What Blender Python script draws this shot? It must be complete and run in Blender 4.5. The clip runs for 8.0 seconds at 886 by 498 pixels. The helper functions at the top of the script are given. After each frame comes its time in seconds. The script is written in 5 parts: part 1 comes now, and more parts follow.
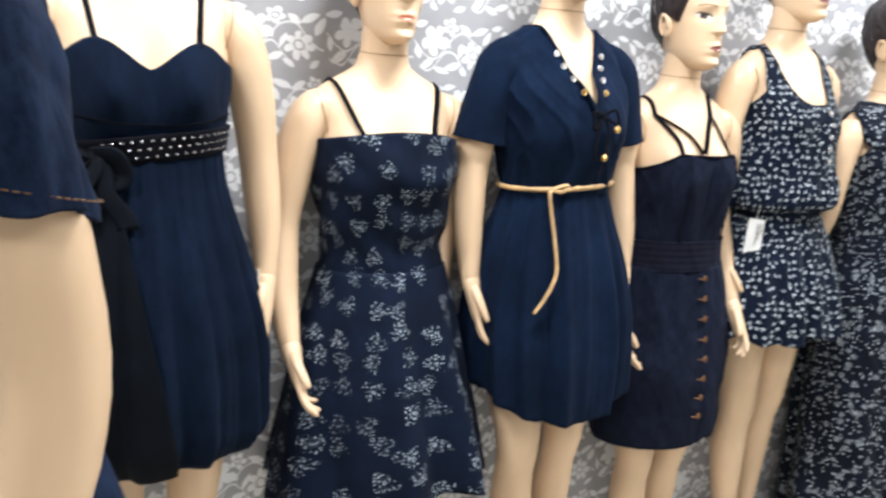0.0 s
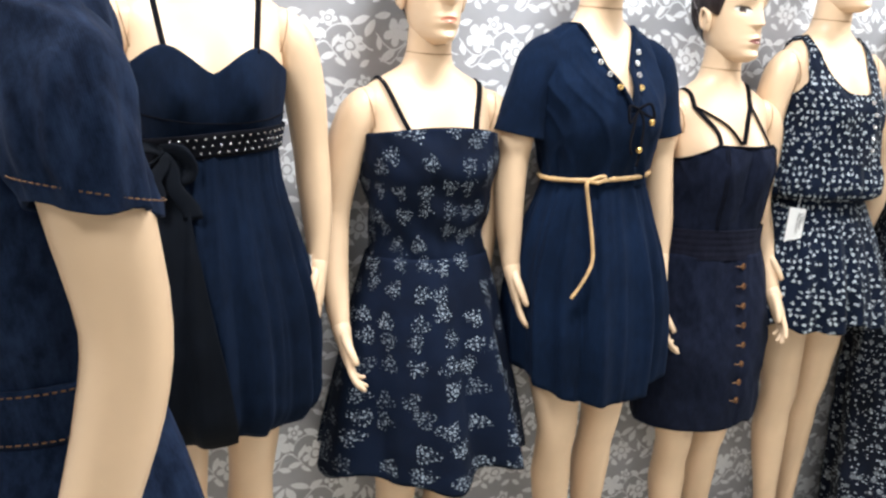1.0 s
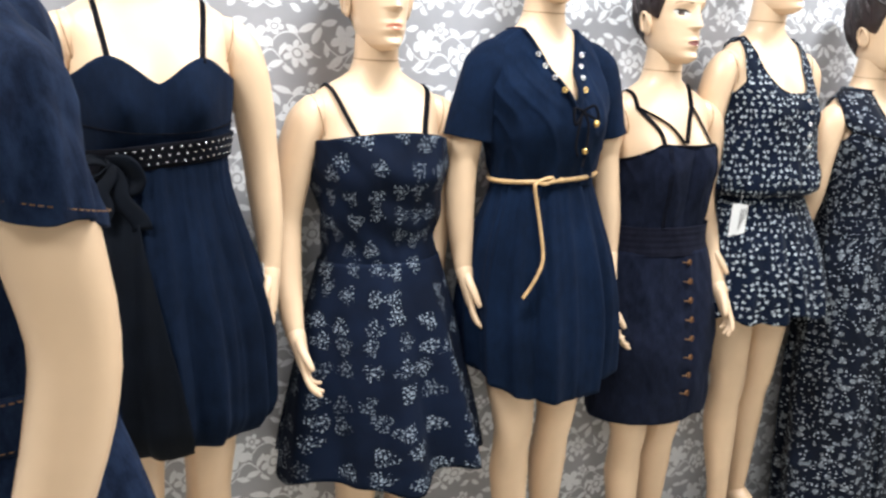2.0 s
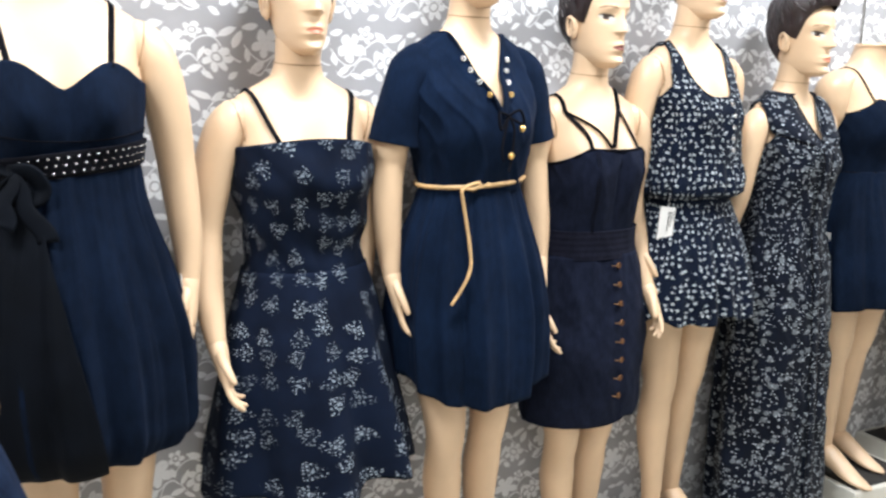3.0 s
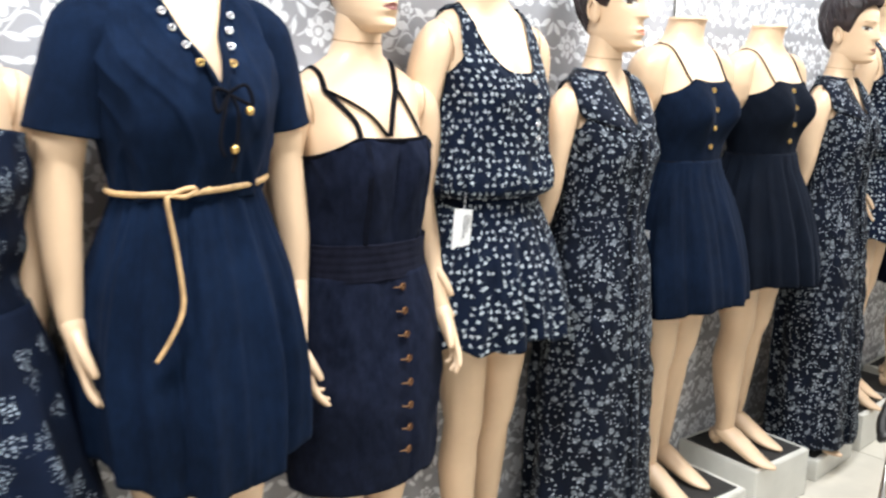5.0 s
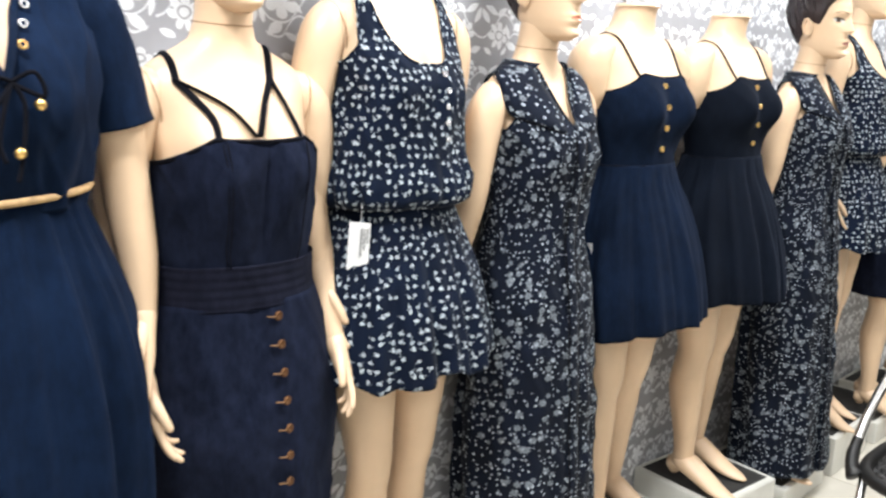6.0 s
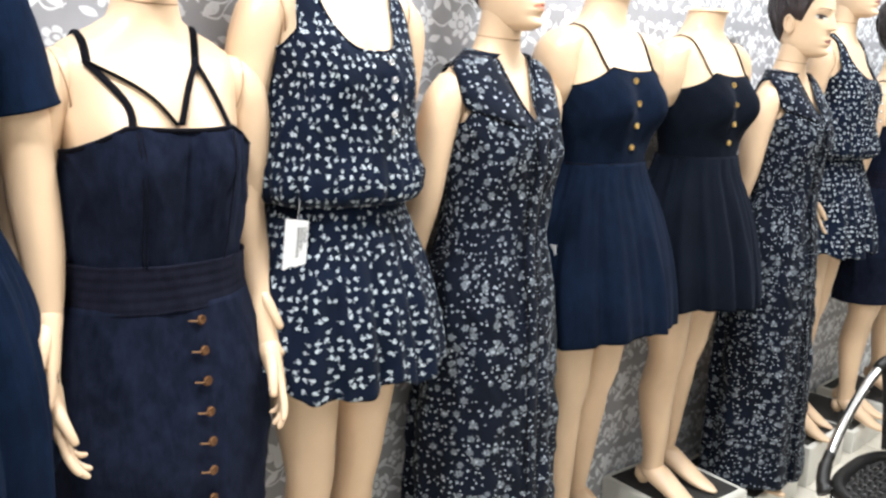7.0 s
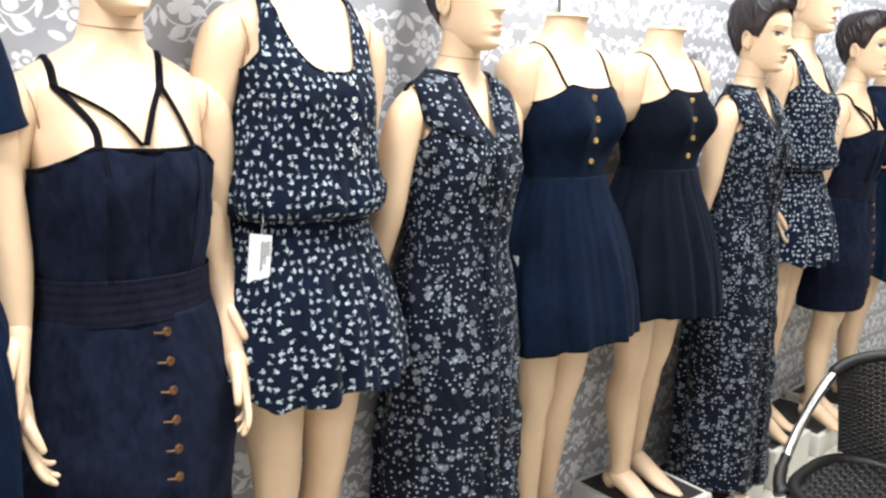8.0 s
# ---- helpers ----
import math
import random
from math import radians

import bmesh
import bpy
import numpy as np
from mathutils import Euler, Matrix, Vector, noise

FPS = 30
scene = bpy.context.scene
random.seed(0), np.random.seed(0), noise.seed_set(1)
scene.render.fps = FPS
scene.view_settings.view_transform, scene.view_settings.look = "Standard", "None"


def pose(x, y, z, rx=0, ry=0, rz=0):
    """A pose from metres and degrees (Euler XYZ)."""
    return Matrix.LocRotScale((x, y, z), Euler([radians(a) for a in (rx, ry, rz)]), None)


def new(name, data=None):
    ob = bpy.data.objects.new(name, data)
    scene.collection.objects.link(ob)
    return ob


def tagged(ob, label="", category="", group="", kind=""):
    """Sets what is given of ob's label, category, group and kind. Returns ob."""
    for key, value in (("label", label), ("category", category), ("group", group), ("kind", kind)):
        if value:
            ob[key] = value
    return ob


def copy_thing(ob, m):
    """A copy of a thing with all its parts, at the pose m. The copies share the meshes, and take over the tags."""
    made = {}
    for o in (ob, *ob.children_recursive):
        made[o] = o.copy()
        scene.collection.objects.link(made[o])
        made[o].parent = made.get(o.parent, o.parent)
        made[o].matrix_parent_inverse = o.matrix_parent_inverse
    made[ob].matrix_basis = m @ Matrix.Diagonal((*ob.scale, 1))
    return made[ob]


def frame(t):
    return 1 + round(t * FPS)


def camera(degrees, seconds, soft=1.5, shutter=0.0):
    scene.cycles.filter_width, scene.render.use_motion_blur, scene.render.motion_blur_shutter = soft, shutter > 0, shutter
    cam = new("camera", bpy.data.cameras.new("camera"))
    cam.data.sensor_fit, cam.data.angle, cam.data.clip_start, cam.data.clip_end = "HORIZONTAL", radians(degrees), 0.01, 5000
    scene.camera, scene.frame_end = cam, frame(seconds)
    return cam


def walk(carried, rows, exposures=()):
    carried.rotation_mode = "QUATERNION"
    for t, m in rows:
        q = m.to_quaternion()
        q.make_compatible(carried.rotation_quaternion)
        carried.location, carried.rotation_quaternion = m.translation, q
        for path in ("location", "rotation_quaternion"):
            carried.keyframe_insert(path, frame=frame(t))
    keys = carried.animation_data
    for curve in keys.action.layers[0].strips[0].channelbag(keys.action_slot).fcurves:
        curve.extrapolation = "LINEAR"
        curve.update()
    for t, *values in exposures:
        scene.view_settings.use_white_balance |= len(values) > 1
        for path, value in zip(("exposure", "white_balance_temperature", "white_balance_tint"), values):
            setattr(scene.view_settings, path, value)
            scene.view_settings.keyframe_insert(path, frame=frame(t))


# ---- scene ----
cam = camera(56.9, 8.0, soft=2.5, shutter=0.5)
METRES, EYE, TILT, LEAN, TURN = 1.36, 1.53, -10.5, -2.2, -27.5
ROWS = [
    (0.0, 0.0, 0.0, 0.0, 0.0, 0.0, -0.0),
    (0.5, 0.0329, -0.0537, -0.0006, 4.78, -0.42, 0.36),
    (1.0, 0.0381, -0.0772, 0.0029, 4.47, -0.98, -0.18),
    (1.5, 0.0462, -0.0928, 0.0008, 3.32, -0.86, 0.59),
    (3.0, 0.0816, -0.0726, 0.0045, -2.24, -0.51, 2.21),
    (3.5, 0.1121, -0.0268, 0.0163, -4.36, -0.81, 2.93),
    (4.0, 0.1296, 0.0863, 0.0276, -9.09, -1.3, 3.91),
    (4.5, 0.1662, 0.1902, 0.0329, -12.87, -1.68, 4.18),
    (6.0, 0.4353, 0.4476, 0.0578, -14.83, -2.18, 3.71),
    (6.5, 0.4665, 0.4996, 0.0532, -16.67, -2.03, 4.34),
    (7.0, 0.5175, 0.5085, 0.0593, -15.46, -2.54, 2.72),
    (7.5, 0.5452, 0.4845, 0.0588, -16.52, -1.59, 3.15),
    (8.0, 0.5423, 0.4535, 0.063, -16.46, -1.9, 3.08),
]
walk(cam, [(t, pose(0, 0, EYE, TILT, LEAN, TURN) @ pose(METRES * x, METRES * y, METRES * z, 90 + pitch, roll, yaw)) for t, x, y, z, yaw, pitch, roll in ROWS], exposures=[(0.0, -0.14), (3.4, -0.14), (4.4, 0.0), (8.0, 0.08)])

# ---- light ----
world = bpy.data.worlds.new("world")
scene.world = world
world.use_nodes = True
world.node_tree.nodes["Background"].inputs[0].default_value = (0.5, 0.55, 0.65, 1)
world.node_tree.nodes["Background"].inputs[1].default_value = 0.05


def unseen_overhead_lamp(x, y, z, sx, sy, watts, colour=(0.945, 0.975, 1.0)):
    """An unseen area light flush with the ceiling, shining straight down."""
    d = bpy.data.lights.new("unseen_overhead_lamp", "AREA")
    d.shape, d.size, d.size_y, d.energy, d.color = "RECTANGLE", sx, sy, watts, colour
    o = new("unseen_overhead_lamp", d)
    o.matrix_world = pose(x, y, z)
    return o


WALL_Y = 1.765
CEIL = 2.75
for k in range(5):
    unseen_overhead_lamp(-0.6 + 1.5 * k, 0.95, CEIL - 0.03, 0.5, 0.12, (46, 46, 40, 31, 28)[k])
    # Aisle row: unseen fill added to brighten the fronts, strongest at the left.
    unseen_overhead_lamp(-0.6 + 1.5 * k, -0.9, CEIL - 0.03, 0.6, 0.6, (24, 12, 9, 10, 12)[k])


# ---- materials ----
class Mat:
    """A short hand for node trees."""

    def __init__(self, name, rough=0.6, metal=0.0, spec=0.5):
        self.m = bpy.data.materials.new(name)
        self.m.use_nodes = True
        self.t = self.m.node_tree
        self.b = self.t.nodes["Principled BSDF"]
        self.b.inputs["Roughness"].default_value = rough
        self.b.inputs["Metallic"].default_value = metal
        self.b.inputs["Specular IOR Level"].default_value = spec

    def put(self, value, socket):
        if hasattr(value, "is_linked"):
            self.t.links.new(value, socket)
        elif value is not None:
            socket.default_value = value if not (isinstance(value, tuple) and len(value) == 3 and socket.type == "RGBA") else (*value, 1)

    def node(self, kind, out=0, sets=(), **ins):
        n = self.t.nodes.new(kind)
        for k, v in sets:
            setattr(n, k, v)
        for k, v in ins.items():
            self.put(v, n.inputs[int(k[1:])] if k[0] == "i" and k[1:].isdigit() else n.inputs[k.replace("_", " ")])
        return n.outputs[out]

    def math(self, op, a, b=None, c=None):
        n = self.t.nodes.new("ShaderNodeMath")
        n.operation = op
        for v, s in zip((a, b, c), n.inputs):
            if v is not None:
                self.put(v, s)
        return n.outputs[0]

    def mix(self, f, a, b):
        n = self.t.nodes.new("ShaderNodeMix")
        n.data_type = "RGBA"
        self.put(f, n.inputs[0]), self.put(a, n.inputs[6]), self.put(b, n.inputs[7])
        return n.outputs[2]

    def uv(self):
        return self.node("ShaderNodeTexCoord", 2)

    def obj(self):
        return self.node("ShaderNodeTexCoord", 3)

    def noise(self, vec, scale, detail=3.0, rough=0.55, out=0):
        return self.node("ShaderNodeTexNoise", out, Vector=vec, Scale=scale, Detail=detail, Roughness=rough)

    def step(self, v, lo, hi):
        """0 below lo, 1 above hi, smooth between; either way round."""
        n = self.t.nodes.new("ShaderNodeMapRange")
        n.interpolation_type = "SMOOTHSTEP"
        for x, s in zip((v, lo, hi, 0.0, 1.0), n.inputs):
            self.put(x, s)
        return n.outputs[0]

    def vec(self, op, a, b=None, out=0):
        n = self.t.nodes.new("ShaderNodeVectorMath")
        n.operation = op
        self.put(a, n.inputs[0])
        if b is not None:
            self.put(b, n.inputs[3] if op == "SCALE" else n.inputs[1])
        return n.outputs[out]

    def base(self, colour):
        self.put(colour, self.b.inputs["Base Color"])
        return self

    def bump(self, height, dist=0.002, strength=0.6):
        o = self.node("ShaderNodeBump", Height=height, Distance=dist, Strength=strength)
        self.t.links.new(o, self.b.inputs["Normal"])
        return self

    def rough(self, v):
        self.put(v, self.b.inputs["Roughness"])
        return self


def plain(name, colour, rough=0.5, metal=0.0, vary=0.12, scale=9.0, bump=0.0005, spec=0.5):
    m = Mat(name, rough, metal, spec)
    n = m.noise(m.obj(), scale, 4)
    f = m.noise(m.obj(), scale * 14, 2)
    m.base(m.mix(m.step(n, 0.3, 0.7), tuple(c * (1 - vary) for c in colour), tuple(min(1, c * (1 + vary)) for c in colour)))
    m.rough(m.math("ADD", m.math("MULTIPLY", f, 0.12), rough - 0.06))
    if bump:
        m.bump(f, bump, 0.4)
    return m.m


def denim(name, dark, light, weave=900.0, streak=0.3, sheen=0.025, mottle=0.35):
    """Woven indigo cloth: fine twill, slubs along the length, faded patches."""
    m = Mat(name, 0.9, 0.0, 0.07)
    uv = m.uv()
    slub = m.noise(m.vec("MULTIPLY", uv, (260.0, 22.0, 1.0)), 1.0, 3)
    fade = m.noise(uv, 7.0, 3)
    twill = m.node("ShaderNodeTexWave", 1, Vector=m.vec("MULTIPLY", uv, (1.0, 1.0, 1.0)), Scale=weave / 6.28, Distortion=0.6)
    fleck = m.noise(m.vec("MULTIPLY", m.obj(), (70.0, 70.0, 38.0)), 1.0, 5, 0.7)
    f = m.math("ADD", m.math("MULTIPLY", slub, streak), m.math("MULTIPLY", fade, 1 - streak))
    f = m.math("ADD", m.math("MULTIPLY", f, 1 - mottle), m.math("MULTIPLY", fleck, mottle))
    m.base(m.mix(m.step(f, 0.32, 0.72), dark, light))
    m.bump(m.math("ADD", m.math("MULTIPLY", slub, 0.6), m.math("MULTIPLY", twill, 0.25)), 0.0009, 0.3)
    m.b.inputs["Sheen Weight"].default_value = sheen
    m.b.inputs["Sheen Tint"].default_value = (0.45, 0.55, 0.9, 1)
    return m.m


def blossoms(m, vec, cells, petals, size, rnd=0.75, depth=0.4, hole=0.16, off=0.0):
    """A mask of scattered blossoms: one to a cell, petals about a ring, each turned its own way."""
    p = m.vec("SCALE", m.vec("ADD", vec, (off, off * 0.7, 0.0)), cells)
    n = m.t.nodes.new("ShaderNodeTexVoronoi")
    n.voronoi_dimensions = "2D"
    m.put(p, n.inputs["Vector"])
    n.inputs["Scale"].default_value, n.inputs["Randomness"].default_value = 1.0, rnd
    d = m.vec("SUBTRACT", p, n.outputs["Position"])
    s = m.node("ShaderNodeSeparateXYZ", 0, Vector=d)
    sn = s.node
    ang = m.math("ARCTAN2", sn.outputs[1], sn.outputs[0])
    c = m.node("ShaderNodeSeparateColor", 0, i0=n.outputs["Color"]).node
    ang = m.math("ADD", ang, m.math("MULTIPLY", c.outputs[0], 6.283))
    wave = m.math("COSINE", m.math("MULTIPLY", ang, float(petals)))
    rim = m.math("MULTIPLY", m.math("ADD", m.math("MULTIPLY", wave, depth), 1.0 - depth * 0.5), m.math("MULTIPLY_ADD", c.outputs[1], size * 0.5, size * 0.7))
    r = n.outputs["Distance"]
    ring = m.step(r, m.math("MULTIPLY", rim, 1.08), m.math("MULTIPLY", rim, 0.9))
    core = m.step(r, size * hole, size * hole * 1.4)
    return m.math("MULTIPLY", ring, core), c.outputs[2], r, rim


def printed(name, ground, ink, layers, rough=0.8):
    """Dark cloth with a light blossom print. layers: cells a metre, petals, size, share of the cells that bear one, offset, ink, hole."""
    m = Mat(name, rough, 0.0, 0.12)
    uv = m.uv()
    warp = m.vec("ADD", uv, m.vec("SCALE", m.vec("SUBTRACT", m.noise(uv, 60.0, 2, out=1), (0.5, 0.5, 0.5)), 0.006))
    total = None
    for cells, petals, size, share, off, strength, hole in layers:
        mask, chance, r, rim = blossoms(m, warp, cells, petals, size, depth=0.22, hole=hole, off=off)
        mask = m.math("MULTIPLY", mask, m.math("MULTIPLY", m.math("LESS_THAN", chance, share), strength))
        total = mask if total is None else m.math("MAXIMUM", total, mask)
    worn = m.step(m.noise(uv, 420.0, 2), 0.3, 0.55)
    total = m.math("MULTIPLY", total, m.math("MULTIPLY_ADD", worn, 0.5, 0.5))
    g = m.mix(m.step(m.noise(uv, 9.0, 3), 0.3, 0.7), tuple(c * 0.75 for c in ground), tuple(c * 1.25 for c in ground))
    m.base(m.mix(total, g, ink))
    m.bump(m.noise(m.vec("MULTIPLY", uv, (300.0, 200.0, 1.0)), 1.0, 2), 0.0008, 0.3)
    m.b.inputs["Sheen Weight"].default_value = 0.03
    return m.m


def sprig_print(name, ground, ink):
    """Dark cloth strewn with small round buds, each with a bite in it, a stalk and a smaller bud beside it."""
    m = Mat(name, 0.8, 0.0, 0.10)
    uv = m.uv()
    p = m.vec("MULTIPLY", uv, (66.0, 57.0, 1.0))
    n = m.t.nodes.new("ShaderNodeTexVoronoi")
    n.voronoi_dimensions = "2D"
    m.put(p, n.inputs["Vector"])
    n.inputs["Scale"].default_value, n.inputs["Randomness"].default_value = 1.0, 0.6
    c = m.node("ShaderNodeSeparateColor", 0, i0=n.outputs["Color"]).node
    s = m.node("ShaderNodeSeparateXYZ", 0, Vector=m.vec("SUBTRACT", p, n.outputs["Position"])).node
    a = m.math("MULTIPLY", c.outputs[0], 6.283)
    ca, sa = m.math("COSINE", a), m.math("SINE", a)
    x = m.math("ADD", m.math("MULTIPLY", s.outputs[0], ca), m.math("MULTIPLY", s.outputs[1], sa))
    y = m.math("SUBTRACT", m.math("MULTIPLY", s.outputs[1], ca), m.math("MULTIPLY", s.outputs[0], sa))

    def spot(cx, cy, r):
        dx, dy = m.math("SUBTRACT", x, cx), m.math("SUBTRACT", y, cy)
        d = m.math("SQRT", m.math("ADD", m.math("MULTIPLY", dx, dx), m.math("MULTIPLY", dy, dy)))
        return m.step(d, r * 1.12, r * 0.88)
    bud = m.math("MULTIPLY", spot(0.08, 0.0, 0.180), m.math("SUBTRACT", 1.0, m.math("MULTIPLY", spot(0.11, 0.03, 0.07), 0.85)))
    stalk = m.math("MULTIPLY", m.step(m.math("ABSOLUTE", m.math("SUBTRACT", y, m.math("MULTIPLY", x, 0.3))), 0.06, 0.03), m.math("MULTIPLY", m.step(x, -0.42, -0.36), m.step(x, 0.1, 0.0)))
    total = m.math("MAXIMUM", bud, m.math("MULTIPLY", stalk, 0.75))
    total = m.math("MAXIMUM", total, m.math("MULTIPLY", spot(-0.10, 0.22, 0.095), m.math("GREATER_THAN", c.outputs[1], 0.35)))
    total = m.math("MULTIPLY", total, m.math("MULTIPLY", m.math("LESS_THAN", c.outputs[2], 0.84), m.math("MULTIPLY_ADD", c.outputs[1], 0.35, 0.65)))
    worn = m.step(m.noise(uv, 420.0, 2), 0.3, 0.55)
    total = m.math("MULTIPLY", total, m.math("MULTIPLY_ADD", worn, 0.45, 0.55))
    g = m.mix(m.step(m.noise(uv, 9.0, 3), 0.3, 0.7), tuple(v * 0.75 for v in ground), tuple(v * 1.25 for v in ground))
    m.base(m.mix(total, g, ink))
    m.bump(m.noise(m.vec("MULTIPLY", uv, (300.0, 200.0, 1.0)), 1.0, 2), 0.0008, 0.3)
    m.b.inputs["Sheen Weight"].default_value = 0.03
    return m.m


def star_print(name, ground, ink):
    """Bouquets of little dots in rings round a centre, as on a block-printed cotton."""
    m = Mat(name, 0.85, 0.0, 0.12)
    uv = m.uv()
    warp = m.vec("ADD", uv, m.vec("SCALE", m.vec("SUBTRACT", m.noise(uv, 130.0, 2, out=1), (0.5, 0.5, 0.5)), 0.014))
    big = m.vec("SCALE", warp, 17.5)
    n = m.t.nodes.new("ShaderNodeTexVoronoi")
    n.voronoi_dimensions = "2D"
    m.put(big, n.inputs["Vector"])
    n.inputs["Scale"].default_value, n.inputs["Randomness"].default_value = 1.0, 0.6
    c = m.node("ShaderNodeSeparateColor", 0, i0=n.outputs["Color"]).node
    d = m.vec("SUBTRACT", big, n.outputs["Position"])
    sn = m.node("ShaderNodeSeparateXYZ", 0, Vector=d).node
    ang = m.math("ADD", m.math("ARCTAN2", sn.outputs[1], sn.outputs[0]), m.math("MULTIPLY", c.outputs[1], 6.28))
    r = n.outputs["Distance"]
    total = m.math("MULTIPLY", m.step(r, 0.055, 0.03), 1.0)
    dots = m.t.nodes.new("ShaderNodeTexVoronoi")
    dots.voronoi_dimensions = "2D"
    m.put(m.vec("SCALE", uv, 150.0), dots.inputs["Vector"])
    dots.inputs["Scale"].default_value, dots.inputs["Randomness"].default_value = 1.0, 0.8
    seed = m.node("ShaderNodeSeparateColor", 0, i0=dots.outputs["Color"]).node
    speck = m.step(dots.outputs["Distance"], m.math("MULTIPLY_ADD", seed.outputs[1], 0.15, 0.24), m.math("MULTIPLY_ADD", seed.outputs[1], 0.15, 0.12))
    reach = m.math("MULTIPLY_ADD", m.math("COSINE", m.math("MULTIPLY", ang, 3.0)), 0.06, 0.36)
    speck = m.math("MULTIPLY", speck, m.math("MULTIPLY", m.step(r, reach, m.math("SUBTRACT", reach, 0.05)), m.math("LESS_THAN", seed.outputs[0], 0.78)))
    total = m.math("MAXIMUM", total, speck)
    f = m.math("MULTIPLY", m.step(m.math("COSINE", m.math("MULTIPLY", ang, 7.0)), 0.86, 0.98), m.step(r, 0.27, 0.20))
    total = m.math("MAXIMUM", total, m.math("MULTIPLY", f, 0.4))
    fade = m.math("MULTIPLY_ADD", c.outputs[2], 0.55, 0.45)
    worn = m.step(m.noise(uv, 300.0, 2), 0.36, 0.52)
    total = m.math("MULTIPLY", m.math("MULTIPLY", total, m.math("LESS_THAN", c.outputs[0], 0.9)), m.math("MULTIPLY", fade, m.math("MULTIPLY_ADD", worn, 0.7, 0.3)))
    g = m.mix(m.step(m.noise(uv, 9.0, 3), 0.3, 0.7), tuple(v * 0.75 for v in ground), tuple(v * 1.25 for v in ground))
    m.base(m.mix(total, g, ink))
    m.bump(m.noise(m.vec("MULTIPLY", uv, (300.0, 200.0, 1.0)), 1.0, 2), 0.0008, 0.3)
    return m.m


def wallpaper(name):
    """Grey paper with rows of white flowers, leaves and branching stems, each row shifted and turned about."""
    m = Mat(name, 0.55, 0.0, 0.4)
    p = m.obj()
    s = m.node("ShaderNodeSeparateXYZ", 0, Vector=p).node
    uv = m.node("ShaderNodeCombineXYZ", 0, i0=s.outputs[0], i1=s.outputs[2], i2=0.0)
    wob = m.node("ShaderNodeSeparateColor", 0, i0=m.noise(uv, 9.0, 2, out=1)).node
    px = m.math("MULTIPLY_ADD", s.outputs[0], 1.2, m.math("MULTIPLY_ADD", wob.outputs[0], 0.05, -0.025))
    pz = m.math("MULTIPLY_ADD", s.outputs[2], 1.2, m.math("MULTIPLY_ADD", wob.outputs[1], 0.03, -0.015))
    W, H = 0.255, 0.172
    gz = m.math("DIVIDE", pz, H)
    row = m.math("FLOOR", gz)
    gx = m.math("ADD", m.math("DIVIDE", px, W), m.math("MULTIPLY", row, 0.37))
    col = m.math("FLOOR", gx)
    cell = m.node("ShaderNodeCombineXYZ", 0, i0=col, i1=row, i2=0.0)
    chance = m.node("ShaderNodeTexWhiteNoise", 0, Vector=cell)
    turn = m.math("MULTIPLY_ADD", m.math("GREATER_THAN", chance, 0.5), 2.0, -1.0)
    u = m.math("MULTIPLY", m.math("SUBTRACT", m.math("SUBTRACT", gx, col), 0.5), m.math("MULTIPLY", turn, W))
    v = m.math("MULTIPLY", m.math("SUBTRACT", m.math("SUBTRACT", gz, row), 0.5), H)
    total = None

    def add(mask):
        nonlocal total
        total = mask if total is None else m.math("MAXIMUM", total, mask)

    def local(cx, cy):
        return m.math("SUBTRACT", u, cx), m.math("SUBTRACT", v, cy)

    def flower(cx, cy, r, n, spin, ring):
        x, y = local(cx, cy)
        d = m.math("SQRT", m.math("ADD", m.math("MULTIPLY", x, x), m.math("MULTIPLY", y, y)))
        a = m.math("MULTIPLY_ADD", m.math("ARCTAN2", y, x), n / 2, spin)
        lobe = m.math("POWER", m.math("ABSOLUTE", m.math("COSINE", a)), 0.6)
        edge = m.math("MULTIPLY_ADD", lobe, 0.62 * r, 0.40 * r)
        mask = m.step(m.math("SUBTRACT", d, edge), 0.0012, -0.0012)
        if ring:
            gap = m.step(m.math("ABSOLUTE", m.math("SUBTRACT", d, r * 0.34)), 0.0010, 0.0034)
            mask = m.math("MULTIPLY", mask, gap)
        add(mask)

    def leaf(cx, cy, angle, a, b):
        x, y = local(cx, cy)
        c, q = math.cos(radians(angle)), math.sin(radians(angle))
        f = m.math("DIVIDE", m.math("ADD", m.math("MULTIPLY", x, c), m.math("MULTIPLY", y, q)), a)
        g = m.math("DIVIDE", m.math("ABSOLUTE", m.math("SUBTRACT", m.math("MULTIPLY", y, c), m.math("MULTIPLY", x, q))), b)
        add(m.step(m.math("ADD", m.math("MULTIPLY", f, f), g), 1.06, 0.92))

    def stem(amp, freq, shift, lift, x0, x1):
        f = m.math("MULTIPLY_ADD", m.math("SINE", m.math("MULTIPLY_ADD", u, freq, shift)), amp, lift)
        line = m.step(m.math("ABSOLUTE", m.math("SUBTRACT", v, f)), 0.0034, 0.0016)
        span = m.math("MULTIPLY", m.math("GREATER_THAN", u, x0), m.math("LESS_THAN", u, x1))
        add(m.math("MULTIPLY", line, span))

    flower(0.062, -0.022, 0.040, 7, 0.3, True)
    flower(-0.062, 0.018, 0.041, 5, 0.9, False)
    flower(-0.008, 0.052, 0.024, 5, 0.2, True)
    stem(0.036, 32.0, 0.6, 0.004, -0.127, 0.127)
    stem(0.028, 46.0, 2.4, -0.040, -0.110, 0.030)
